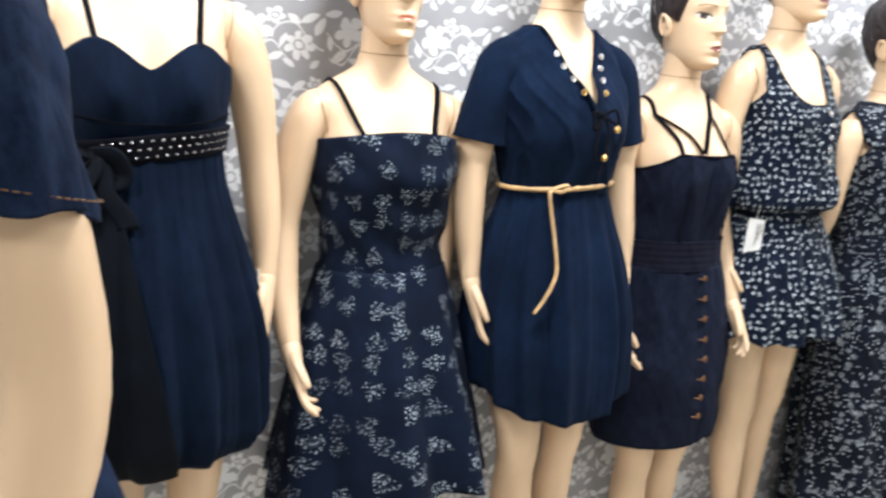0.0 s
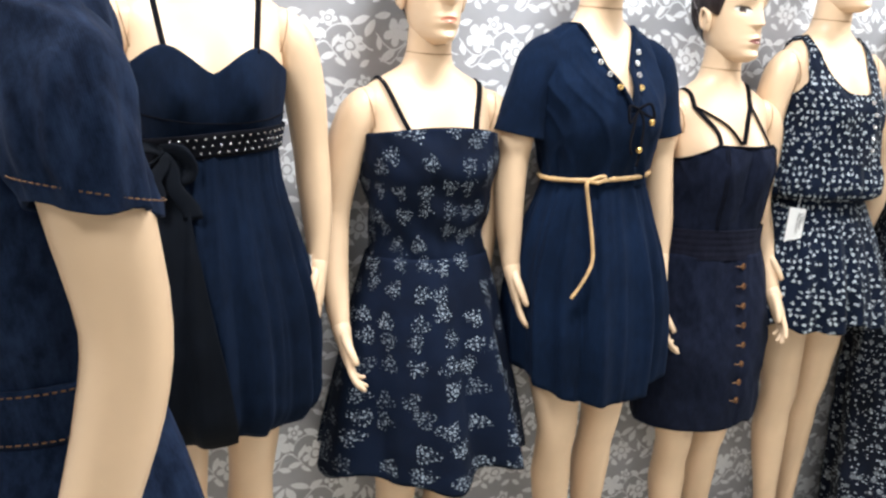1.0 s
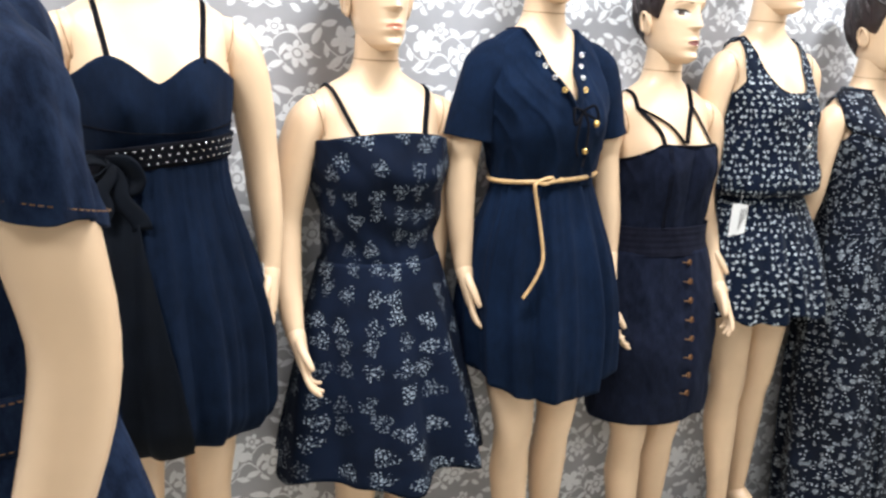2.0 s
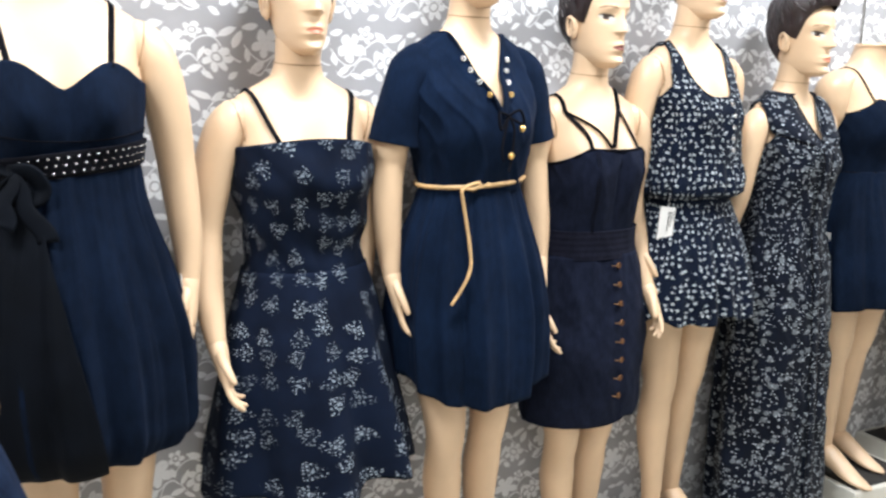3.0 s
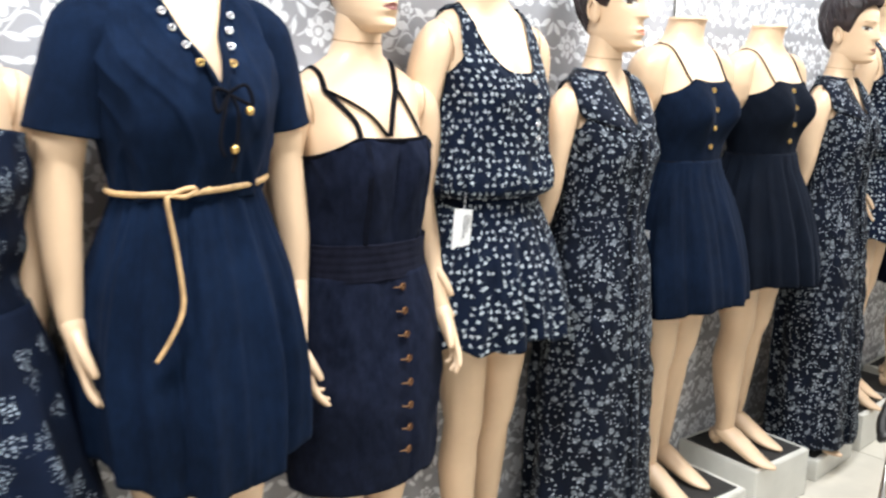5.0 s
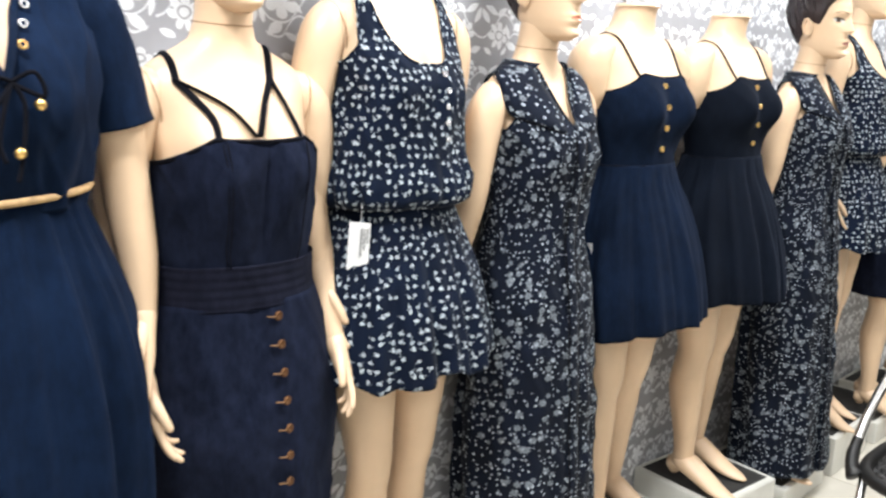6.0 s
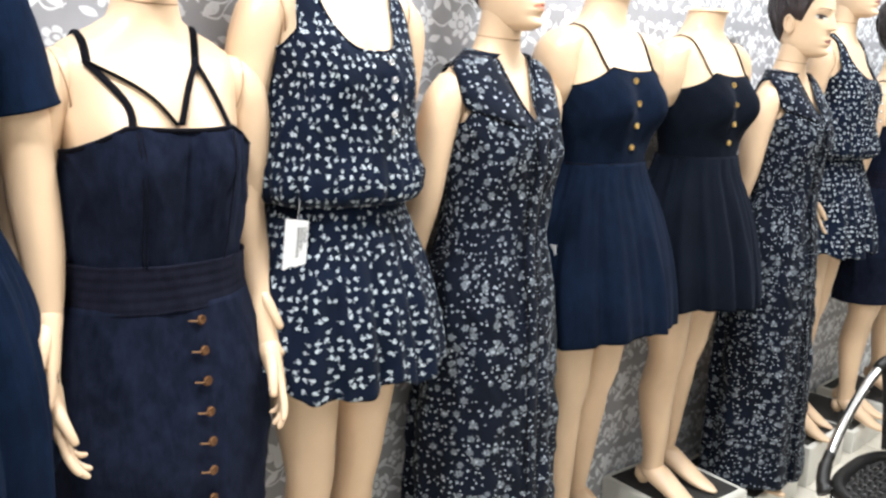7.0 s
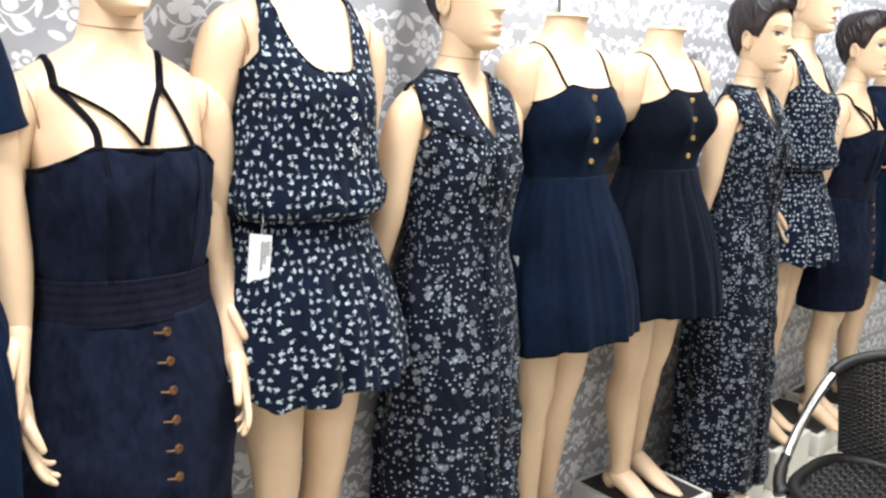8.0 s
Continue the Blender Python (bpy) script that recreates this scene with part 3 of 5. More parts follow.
def mannequin_mesh(head=True, lips=LIPS, spread=0.0, bend=0.0, arms=True, left=None, gaze=0.0, left_spread=-0.05):
    bm = bmesh.new()
    top = 1.60 if head else 1.535
    sheet(bm, lambda u, v: (body(2 * math.pi * u, 0.76 + (top - 0.76) * v), (u, v)), 48, 56)
    for s in (-1, 1):
        leg(bm, s, 0.03 * s)
        if arms:
            arm(bm, s, spread if left is None or s < 0 else left_spread, bend if left is None or s < 0 else left)
        else:
            stub = smooth_path([(0.085 * s, 0.014, 1.418), (0.130 * s, 0.012, 1.412), (0.158 * s, 0.012, 1.388), (0.166 * s, 0.013, 1.345), (0.158 * s, 0.014, 1.295), (0.14 * s, 0.014, 1.26)], 4)
            tube(bm, stub, list(np.interp(np.linspace(0, 5, len(stub)), range(6), [0.028, 0.042, 0.049, 0.050, 0.042, 0.02])), 18, 0)
    if head:
        ring = [body(a, 1.508, 0.0005) + Vector((0, 0, 0.006 * math.sin(a))) for a in np.linspace(0, 2 * math.pi, 31)]
        tube(bm, ring, 0.0010, 5, 1)
        upto = set(bm.verts)
        sheet(bm, lambda u, v: (skull(2 * math.pi * u, 1.522 + 0.253 * v), (u, v)), 144, 170, matfunc=face_paint)

        def hairline(th):
            """Height of the edge of the hair: high over the brow, a short sideburn before the ear, cropped at the nape."""
            phi = math.degrees(math.acos(max(-1.0, min(1.0, -math.sin(th)))))
            return float(np.interp(phi, (0, 30, 46, 58, 66, 74, 82, 98, 112, 132, 180), (1.724, 1.722, 1.713, 1.694, 1.662, 1.634, 1.640, 1.648, 1.604, 1.578, 1.566)))

        def hair(u, v):
            th = 2 * math.pi * u
            f, b = max(0.0, -math.sin(th)), max(0.0, math.sin(th))
            line = hairline(th)
            z = line + (1.7745 - line) * v
            p = skull(th, z, 0.002 + 0.007 * min(1, v * 4) ** 0.6)
            way = (p - Vector((0, 0, 1.655))).normalized()
            crest = max(0.0, min(1.0, (p.z - 1.700) / 0.05))
            p += way * (0.003 * min(1, v * 5) + 0.015 * crest + 0.004 * crest * noise.noise(Vector((p.x * 40, p.y * 18, 3.0))))
            p += Vector((0.006 * math.sin(p.y * 40), -0.012 * f ** 1.5, 0.007 * f)) * crest
            comb = noise.noise(Vector((th * 9.0, v * 2.0, 1.0)))
            p += way * 0.0026 * comb * min(1, v * 6)
            return p, (u, v)
        sheet(bm, hair, 108, 30, mat=2)
        rnd = random.Random(5)
        for k in range(120):
            th0 = rnd.uniform(0, 2 * math.pi)
            v0 = rnd.uniform(0.55, 0.97)
            ln, drift = rnd.uniform(0.30, 0.55), rnd.uniform(-0.10, 0.30)
            pts = []
            for j in range(8):
                v = max(0.04, v0 - ln * j / 7)
                p = hair((th0 + drift * j / 7) / (2 * math.pi), v)[0]
                pts.append(p + (p - Vector((0, 0, 1.655))).normalized() * (0.0016 * math.sin(j / 7 * math.pi) - 0.0012))
            tube(bm, pts, [0.001, 0.003, 0.0046, 0.0052, 0.005, 0.0042, 0.003, 0.0008], 6, 2, (1.5, 0.5), caps=False)
        for s in (-1, 1):
            ball(bm, (0.0715 * s, 0.003, 1.624), 0.026, 0, (0.34, 0.60, 1.12), 14)
            shell = [Vector((s * (0.079 + 0.004 * math.sin(a)), 0.006 + 0.0125 * math.cos(a), 1.628 + 0.025 * math.sin(a))) for a in np.linspace(-1.3, 3.6, 16)]
            tube(bm, shell, [0.002] + [0.0042] * 14 + [0.002], 8, 0)
        bmesh.ops.rotate(bm, verts=[v for v in bm.verts if v not in upto], cent=(0, 0.01, 1.6), matrix=Matrix.Rotation(radians(gaze), 3, "Z"))
    else:
        c = body(0, top)
        cy = TORSO(top)[3]
        bmesh.ops.create_cone(bm, cap_ends=True, segments=40, radius1=0.0535, radius2=0.051, depth=0.008, matrix=Matrix.Translation((0, cy, top)))
    return mesh_of("mannequin", bm, SKIN, SEAM, HAIR, lips, EYE_PAINT, BROW, EYE_WHITE)


# ---- clothes ----
def fold(theta, z, top, n, depth, phase=0.0, reach=0.25):
    """Soft uneven folds that deepen from the height top downwards."""
    d = max(0.0, min(1.0, (top - z) / reach))
    warp = 0.9 * math.sin(2 * theta + phase) + 0.5 * math.sin(3 * theta - phase) + 1.2 * z
    w = 2.0 * abs(math.sin(0.5 * (n * theta + phase + warp))) ** 0.75 - 1.2 if n % 2 == 0 else math.sin(n * theta + phase + warp)
    w += 0.5 * math.sin((n * 1.7) // 1 * theta + 2.1 * phase + z * 5)
    return depth * d * w + 0.0012 * noise.noise(Vector((theta * 6, z * 9, phase)))


def fall(th, z, shape=None, off=0.006, folds=None):
    """Where cloth about the body hangs at an angle and height."""
    p = body(th, max(z, 0.86), off)
    p.z = z
    if shape is not None:
        rx, rf, rb = shape(z)
        c, s = math.cos(th), math.sin(th)
        q = Vector((rx * c, (rf if s < 0 else rb) * s, z))
        a, b = math.hypot(p.x, p.y), math.hypot(q.x, q.y)
        r = 0.5 * (a + b + math.sqrt((a - b) ** 2 + 0.014 ** 2)) - 0.003
        w = 1 / (1 + math.exp(-(b - a) / 0.008))
        d = p * (1 - w) / a + q * w / b
        d.z = 0
        d.normalize()
        p = Vector((d.x * r, d.y * r, z))
    if folds:
        r = math.hypot(p.x, p.y) or 1e-6
        g = folds(th, z)
        p = Vector((p.x * (1 + g / r), p.y * (1 + g / r), z))
    if p.y > 0.085:
        p.y = 0.085 + 0.03 * math.tanh((p.y - 0.085) / 0.06)
    return p


def cloth(bm, top, bottom, shape=None, off=0.006, folds=None, nu=120, nv=60, keep=None, mat=0, tilt=None):
    """A garment's shell about the body. top and bottom: height, or a function of the angle; shape: z -> (rx, front, back) that the
    cloth falls at where that is wider than the body; folds(theta, z): how far it billows out; keep(p): the part that is not cut away."""
    ft = top if callable(top) else (lambda a: top)
    fb = bottom if callable(bottom) else (lambda a: bottom)
    before = set(bm.faces)

    def at(u, v):
        th = 2 * math.pi * u
        z = fb(th) + (ft(th) - fb(th)) * v
        return fall(th, z, shape, off, folds), (u * 1.02, z)
    sheet(bm, at, nu, nv, mat=mat)
    if keep:
        cut = [f for f in bm.faces if f not in before and not keep(f.calc_center_median())]
        bmesh.ops.delete(bm, geom=cut, context="FACES")
        near = {}
        for e in bm.edges:
            if e.is_boundary and e.verts[0].co.z > 1.2:
                for v, w in (e.verts, reversed(e.verts)):
                    near.setdefault(v, []).append(w)
        for k in range(10):
            moved = {v: (v.co + ws[0].co + ws[1].co) / 3 for v, ws in near.items() if len(ws) == 2}
            for v, p in moved.items():
                v.co = p
        return near


def edge_trims(parent, near, material, name, r=0.003):
    """Piping along the cut edges of a garment: each run of edges becomes one part."""
    left = {v: [w for w in ws] for v, ws in near.items() if len(ws) == 2}
    while left:
        v = next(iter(left))
        run = [v]
        left.pop(v)
        for way in (0, 1):
            while True:
                nxt = [w for w in near[run[-1]] if w in left]
                if not nxt:
                    break
                run.append(nxt[0])
                left.pop(nxt[0])
            run.reverse()
        if len(run) > 6:
            bm = bmesh.new()
            pts = [w.co.copy() for w in run]
            if run[0] in near[run[-1]]:
                pts.append(pts[0])
            tube(bm, pts[::2] + ([pts[-1]] if len(pts) % 2 == 0 else []), r, 7)
            part(name, bm, material, parent)


def front_of(shape, x, z, off=0.004):
    """A point just off the front of a garment that falls by shape."""
    rx, rf, rb = shape(z)
    c = max(-0.98, min(0.98, x / rx))
    return Vector((x, min(-rf * math.sqrt(1 - c * c), on_front(x, z, 0.0).y) - off, z))


def strap(bm, x0, z0, x1, x2=None, r=0.0045, n=14, back_z=1.30, mat=0):
    """A shoulder strap from the neckline at (x0, z0) over the shoulder at x1 and down the back."""
    x2 = x1 if x2 is None else x2
    ztop = 1.44
    while ztop < 1.47 and TORSO(ztop)[0] > abs(x1):
        ztop += 0.002
    pts = []
    for k in range(n + 1):
        f = k / n
        z = z0 + (ztop - z0) * f
        x = x0 + (x1 - x0) * f
        pts.append(on_front(x if abs(x) < TORSO(z)[0] else math.copysign(TORSO(z)[0], x), z, r * 0.6))
    for k in range(1, n + 1):
        f = k / n
        z = ztop + (back_z - ztop) * f
        x = x1 + (x2 - x1) * f
        pts.append(on_front(x if abs(x) < TORSO(z)[0] else math.copysign(TORSO(z)[0], x), z, r * 0.6, True))
    tube(bm, pts, r, 8, mat, (1.35, 0.6))


def rim(bm, func, r=0.003, n=96, a0=0.0, a1=2 * math.pi, mat=0):
    tube(bm, [func(a) for a in np.linspace(a0, a1, n)], r, 6, mat)


def disc_button(parent, p, r, material, way=(0, -1, 0), name="button", hole=False):
    """A round button with a raised rim and a dished face."""
    bm = bmesh.new()
    n = 14
    prof = [(0.0, 0.0012), (r * 0.55, 0.0012), (r * 0.72, 0.0026), (r * 0.92, 0.0026), (r, 0.0012), (r, -0.002)]
    if hole:
        prof = [(r * 0.45, 0.0), (r * 0.55, 0.0024), (r * 0.9, 0.0024), (r, 0.0), (r, -0.002)]
    m = Vector(way).to_track_quat("Z", "Y").to_matrix().to_4x4()
    m.translation = p
    sheet(bm, lambda u, v: (m @ Vector((prof[int(round(v * (len(prof) - 1)))][0] * math.cos(6.2832 * u), prof[int(round(v * (len(prof) - 1)))][0] * math.sin(6.2832 * u), prof[int(round(v * (len(prof) - 1)))][1])), (u, v)), n, len(prof) - 1)
    return part(name, bm, material, parent)


def sway(theta, z, amp=0.004):
    """Slack cloth: soft swells, and narrow slanting creases over them."""
    c, s = math.cos(theta), math.sin(theta)
    soft = noise.noise(Vector((c * 3, s * 3, z * 10)))
    ridge = 1.0 - abs(noise.noise(Vector((c * 2.2 + z * 3.0, s * 2.2 + 5.0, z * 9.0 + c * 2.0)))) * 4.0
    return amp * (soft + 0.55 * max(0.0, ridge) ** 1.5)


def sundress(at, material, skirt_mat, label, seed, hem=0.665):
    """Strappy dress with a fitted bodice, a button front and a gathered skirt."""
    d = thing("dress", label, "dress", "dresses along the wall", at=at)
    top = lambda a: 1.358 - 0.018 * max(0.0, 1 - (math.cos(a) / 0.5) ** 2) * (math.sin(a) < 0) + 0.004 * math.cos(4 * a) - (0.06 * max(0.0, abs(math.cos(a)) - 0.45) / 0.55) - (0.05 if math.sin(a) > 0.2 else 0.0)
    bm = bmesh.new()
    cloth(bm, top, 1.105, off=0.006, folds=lambda a, z: sway(a, z, 0.003), nv=30)
    part("bodice", bm, material, d, thick=0.003)
    bm = bmesh.new()
    rim(bm, lambda a: body(a, top(a), 0.006), 0.0026)
    part("neckline_trim", bm, TRIM, d)
    sh = curve_through([(0.60, 0.232, 0.20, 0.20), (0.72, 0.228, 0.190, 0.19), (0.90, 0.203, 0.155, 0.16), (1.0, 0.172, 0.125, 0.13), (1.06, 0.145, 0.104, 0.105), (1.112, 0.128, 0.094, 0.094)])
    bm = bmesh.new()
    cloth(bm, 1.112, lambda a: hem + 0.010 * math.sin(3 * a + seed), sh, 0.008, lambda a, z: fold(a, z, 1.10, 12, 0.011, seed, 0.3) + fold(a, z, 1.11, 22, 0.003, seed, 0.05), nu=180, nv=50)
    part("skirt", bm, skirt_mat, d, thick=0.003)
    bm = bmesh.new()
    rim(bm, lambda a: body(a, 1.110, 0.010), 0.0028)
    part("waist_seam", bm, TRIM, d)
    for s in (-1, 1):
        bm = bmesh.new()
        strap(bm, 0.082 * s, 1.348, 0.098 * s, 0.075 * s, 0.0034)
        part("strap", bm, TRIM, d)
    for k in range(4):
        z = 1.322 - 0.056 * k
        disc_button(d, on_front(-0.008, z, 0.008), 0.0082, GOLD)
    return d


def sweetheart_dress(at):
    d = thing("dress", "navy strappy dress with sweetheart bodice, studded belt and satin bow", "dress", "dresses along the wall", at=at)
    top = lambda a: (1.300 + 0.046 * bell(abs(math.cos(a)), 0.52, 0.34) - 0.008 * bell(math.cos(a), 0, 0.14)) if math.sin(a) < 0 else 1.29 - 0.03 * math.sin(a)
    bm = bmesh.new()
    cloth(bm, top, 1.10, off=0.007, folds=lambda a, z: sway(a, z, 0.002), nv=36)
    part("bodice", bm, NAVY, d, thick=0.003)
    bm = bmesh.new()
    rim(bm, lambda a: body(a, 1.216 + 0.010 * math.cos(2 * a), 0.0085), 0.0012)
    part("under_bust_seam", bm, TRIM, d)
    sh = curve_through([(0.59, 0.182, 0.135, 0.14), (0.62, 0.206, 0.155, 0.16), (0.70, 0.216, 0.165, 0.17), (0.82, 0.212, 0.158, 0.165), (0.98, 0.172, 0.128, 0.135), (1.10, 0.140, 0.104, 0.104), (1.158, 0.130, 0.094, 0.094)])
    bm = bmesh.new()
    gather = lambda a, z: fold(a, z, 1.15, 14, 0.012, 0.7, 0.35) + fold(a, z, 1.16, 30, 0.0022, 1.0, 0.03)
    cloth(bm, 1.158, lambda a: 0.605 + 0.010 * math.sin(2 * a + 1), sh, 0.008, gather, nu=220, nv=56)
    part("skirt", bm, NAVY, d, thick=0.003)
    bm = bmesh.new()

    def sash(u, v):
        wide = v ** 0.6
        a = -math.pi / 2 - 0.66 + (u * (0.10 + 0.68 * wide) - (1 - u) * (0.10 + 0.75 * wide))
        z = 1.150 - (0.553 - 0.010 * math.sin(2 * a + 1)) * v
        return fall(a, z, sh, 0.008, lambda q, h: 0.45 * gather(q, h) + 0.013 + 0.006 * math.sin(11 * q + 3 * h) * v), (u * 0.4, z)
    sheet(bm, sash, 60, 50, closed=False)
    part("sash_panel", bm, SATIN, d, "wide black satin sash end hanging over the skirt", thick=0.002)
    bm = bmesh.new()
    cloth(bm, lambda a: 1.190 + 0.016 * math.cos(a), lambda a: 1.144 + 0.016 * math.cos(a), off=0.012, nv=6, nu=80)
    belt = part("belt", bm, TRIM, d, "dark belt with three rows of small studs", thick=0.003)
    for row in range(3):
        for k in range(17):
            a = -math.pi / 2 - 0.62 + 1.75 * k / 16 + 0.03 * row
            p = body(a, 1.1535 + 0.0135 * row + 0.016 * math.cos(a), 0.0165)
            bm = bmesh.new()
            ball(bm, p, 0.0022, 0, n=6)
            part("stud", bm, SILVER, belt)
    base = body(-math.pi / 2 - 0.66, 1.152, 0.022)
    bm = bmesh.new()
    ball(bm, base, 0.013, 0, (1, 0.8, 1.1))
    bow = part("bow", bm, SATIN, d, "black satin bow tied at the waist")
    for pts, w in (([(0, 0, 0), (-0.03, -0.015, 0.012), (-0.052, -0.012, -0.004), (-0.03, -0.012, -0.022), (0, 0, 0)], 0.015),
                   ([(0, 0, 0), (0.03, -0.018, 0.002), (0.046, -0.016, -0.028), (0.030, -0.014, -0.042), (0.0, 0, -0.005)], 0.017)):
        bm = bmesh.new()
        tube(bm, smooth_path([base + Vector(q) for q in pts], 5), w, 10, 0, (1.0, 0.3), up=(1, 0, 0.3))
        part("loop", bm, SATIN, bow)
    for dx, ln in ((-0.016, 0.09), (0.030, 0.12)):
        bm = bmesh.new()
        pts = [base + Vector((dx * f * 1.5, -0.022 * f ** 0.7 - 0.012, -ln * f)) + Vector((0.006 * math.sin(9 * f), 0, 0)) for f in np.linspace(0, 1, 14)]
        tube(bm, pts, [0.006 + 0.012 * f ** 0.5 for f in np.linspace(0, 1, 14)], 10, 0, (1.0, 0.16), up=(0, 1, 0))
        part("ribbon_end", bm, SATIN, bow)
    for s in (-1, 1):
        bm = bmesh.new()
        strap(bm, 0.080 * s, 1.335, 0.098 * s, 0.08 * s, 0.0045)
        part("strap", bm, TRIM, d)
    bm = bmesh.new()
    p = Vector((0.196, -0.015, 0.90))
    box(bm, p.x, p.y - 0.014, p.z - 0.03, p.x + 0.0015, p.y + 0.014, p.z + 0.03)
    part("care_tag", bm, PAPER, d, "small white swing tag")
    return d


def bouquet_dress(at):
    d = thing("dress", "navy strappy flared dress printed with pale flower bouquets", "dress", "dresses along the wall", at=at)
    top = lambda a: 1.346 - 0.020 * abs(math.cos(a)) ** 2 if math.sin(a) < 0 else 1.318 - 0.03 * math.sin(a)
    flat = curve_through([(0.98, 0.13, 0.09, 0.09), (1.10, 0.128, 0.100, 0.09), (1.20, 0.146, 0.124, 0.10), (1.26, 0.158, 0.140, 0.105), (1.34, 0.158, 0.126, 0.105)])

    def wrinkle(a, z):
        return 0.004 * math.sin(z * 60 + 3.5 * math.cos(a) + 2 * math.sin(3 * a)) * (0.4 + 0.6 * bell(z, 1.15, 0.12)) + sway(a, z, 0.005)
    bm = bmesh.new()
    cloth(bm, top, 1.045, flat, 0.010, wrinkle, nv=50)
    part("bodice", bm, STARS, d, thick=0.003)
    bm = bmesh.new()
    rim(bm, lambda a: Vector((flat(top(a))[0] * math.cos(a), (flat(top(a))[1] if math.sin(a) < 0 else flat(top(a))[2]) * math.sin(a), top(a))) * 1.0, 0.0022)
    part("neckline_trim", bm, TRIM, d)
    sh = curve_through([(0.50, 0.262, 0.245, 0.22), (0.62, 0.246, 0.222, 0.205), (0.80, 0.212, 0.182, 0.18), (0.94, 0.180, 0.142, 0.15), (1.055, 0.146, 0.106, 0.12)])
    bm = bmesh.new()
    cloth(bm, 1.055, lambda a: 0.565 + 0.010 * math.sin(5 * a + 0.6) + 0.008 * math.sin(9 * a), sh, 0.010, lambda a, z: fold(a, z, 1.04, 7, 0.022, 1.3, 0.42), nu=200, nv=50)
    part("skirt", bm, STARS, d, thick=0.003)
    bm = bmesh.new()
    rim(bm, lambda a: body(a, 1.050, 0.013), 0.002)
    part("waist_seam", bm, TRIM, d)
    for s in (-1, 1):
        bm = bmesh.new()
        strap(bm, 0.078 * s, 1.340, 0.116 * s, 0.09 * s, 0.0055)
        part("strap", bm, TRIM, d)
    return d


def sleeve(bm, side, length=0.20, r0=0.056, r1=0.064):
    pts = [(0.085, 0.012, 1.398), (0.125, 0.012, 1.396), (0.156, 0.010, 1.370), (0.178, 0.013, 1.31), (0.192, 0.018, 1.25), (0.199, 0.020, 1.415 - length)]
    path = smooth_path([(x * side, y, z) for x, y, z in pts], 5)
    n = len(path)
    rings = tube(bm, path, list(np.interp(np.linspace(0, 5, n), range(6), [0.036, 0.051, 0.060, r0 + 0.003, r1 - 0.003, r1])), 28, 0, (0.86, 1.0), caps=False)
    for ring in rings:
        for k, v in enumerate(ring):
            v.co += Vector((0.004 * noise.noise(v.co * 18), 0.004 * noise.noise(v.co * 18 + Vector((4, 4, 4))), 0))


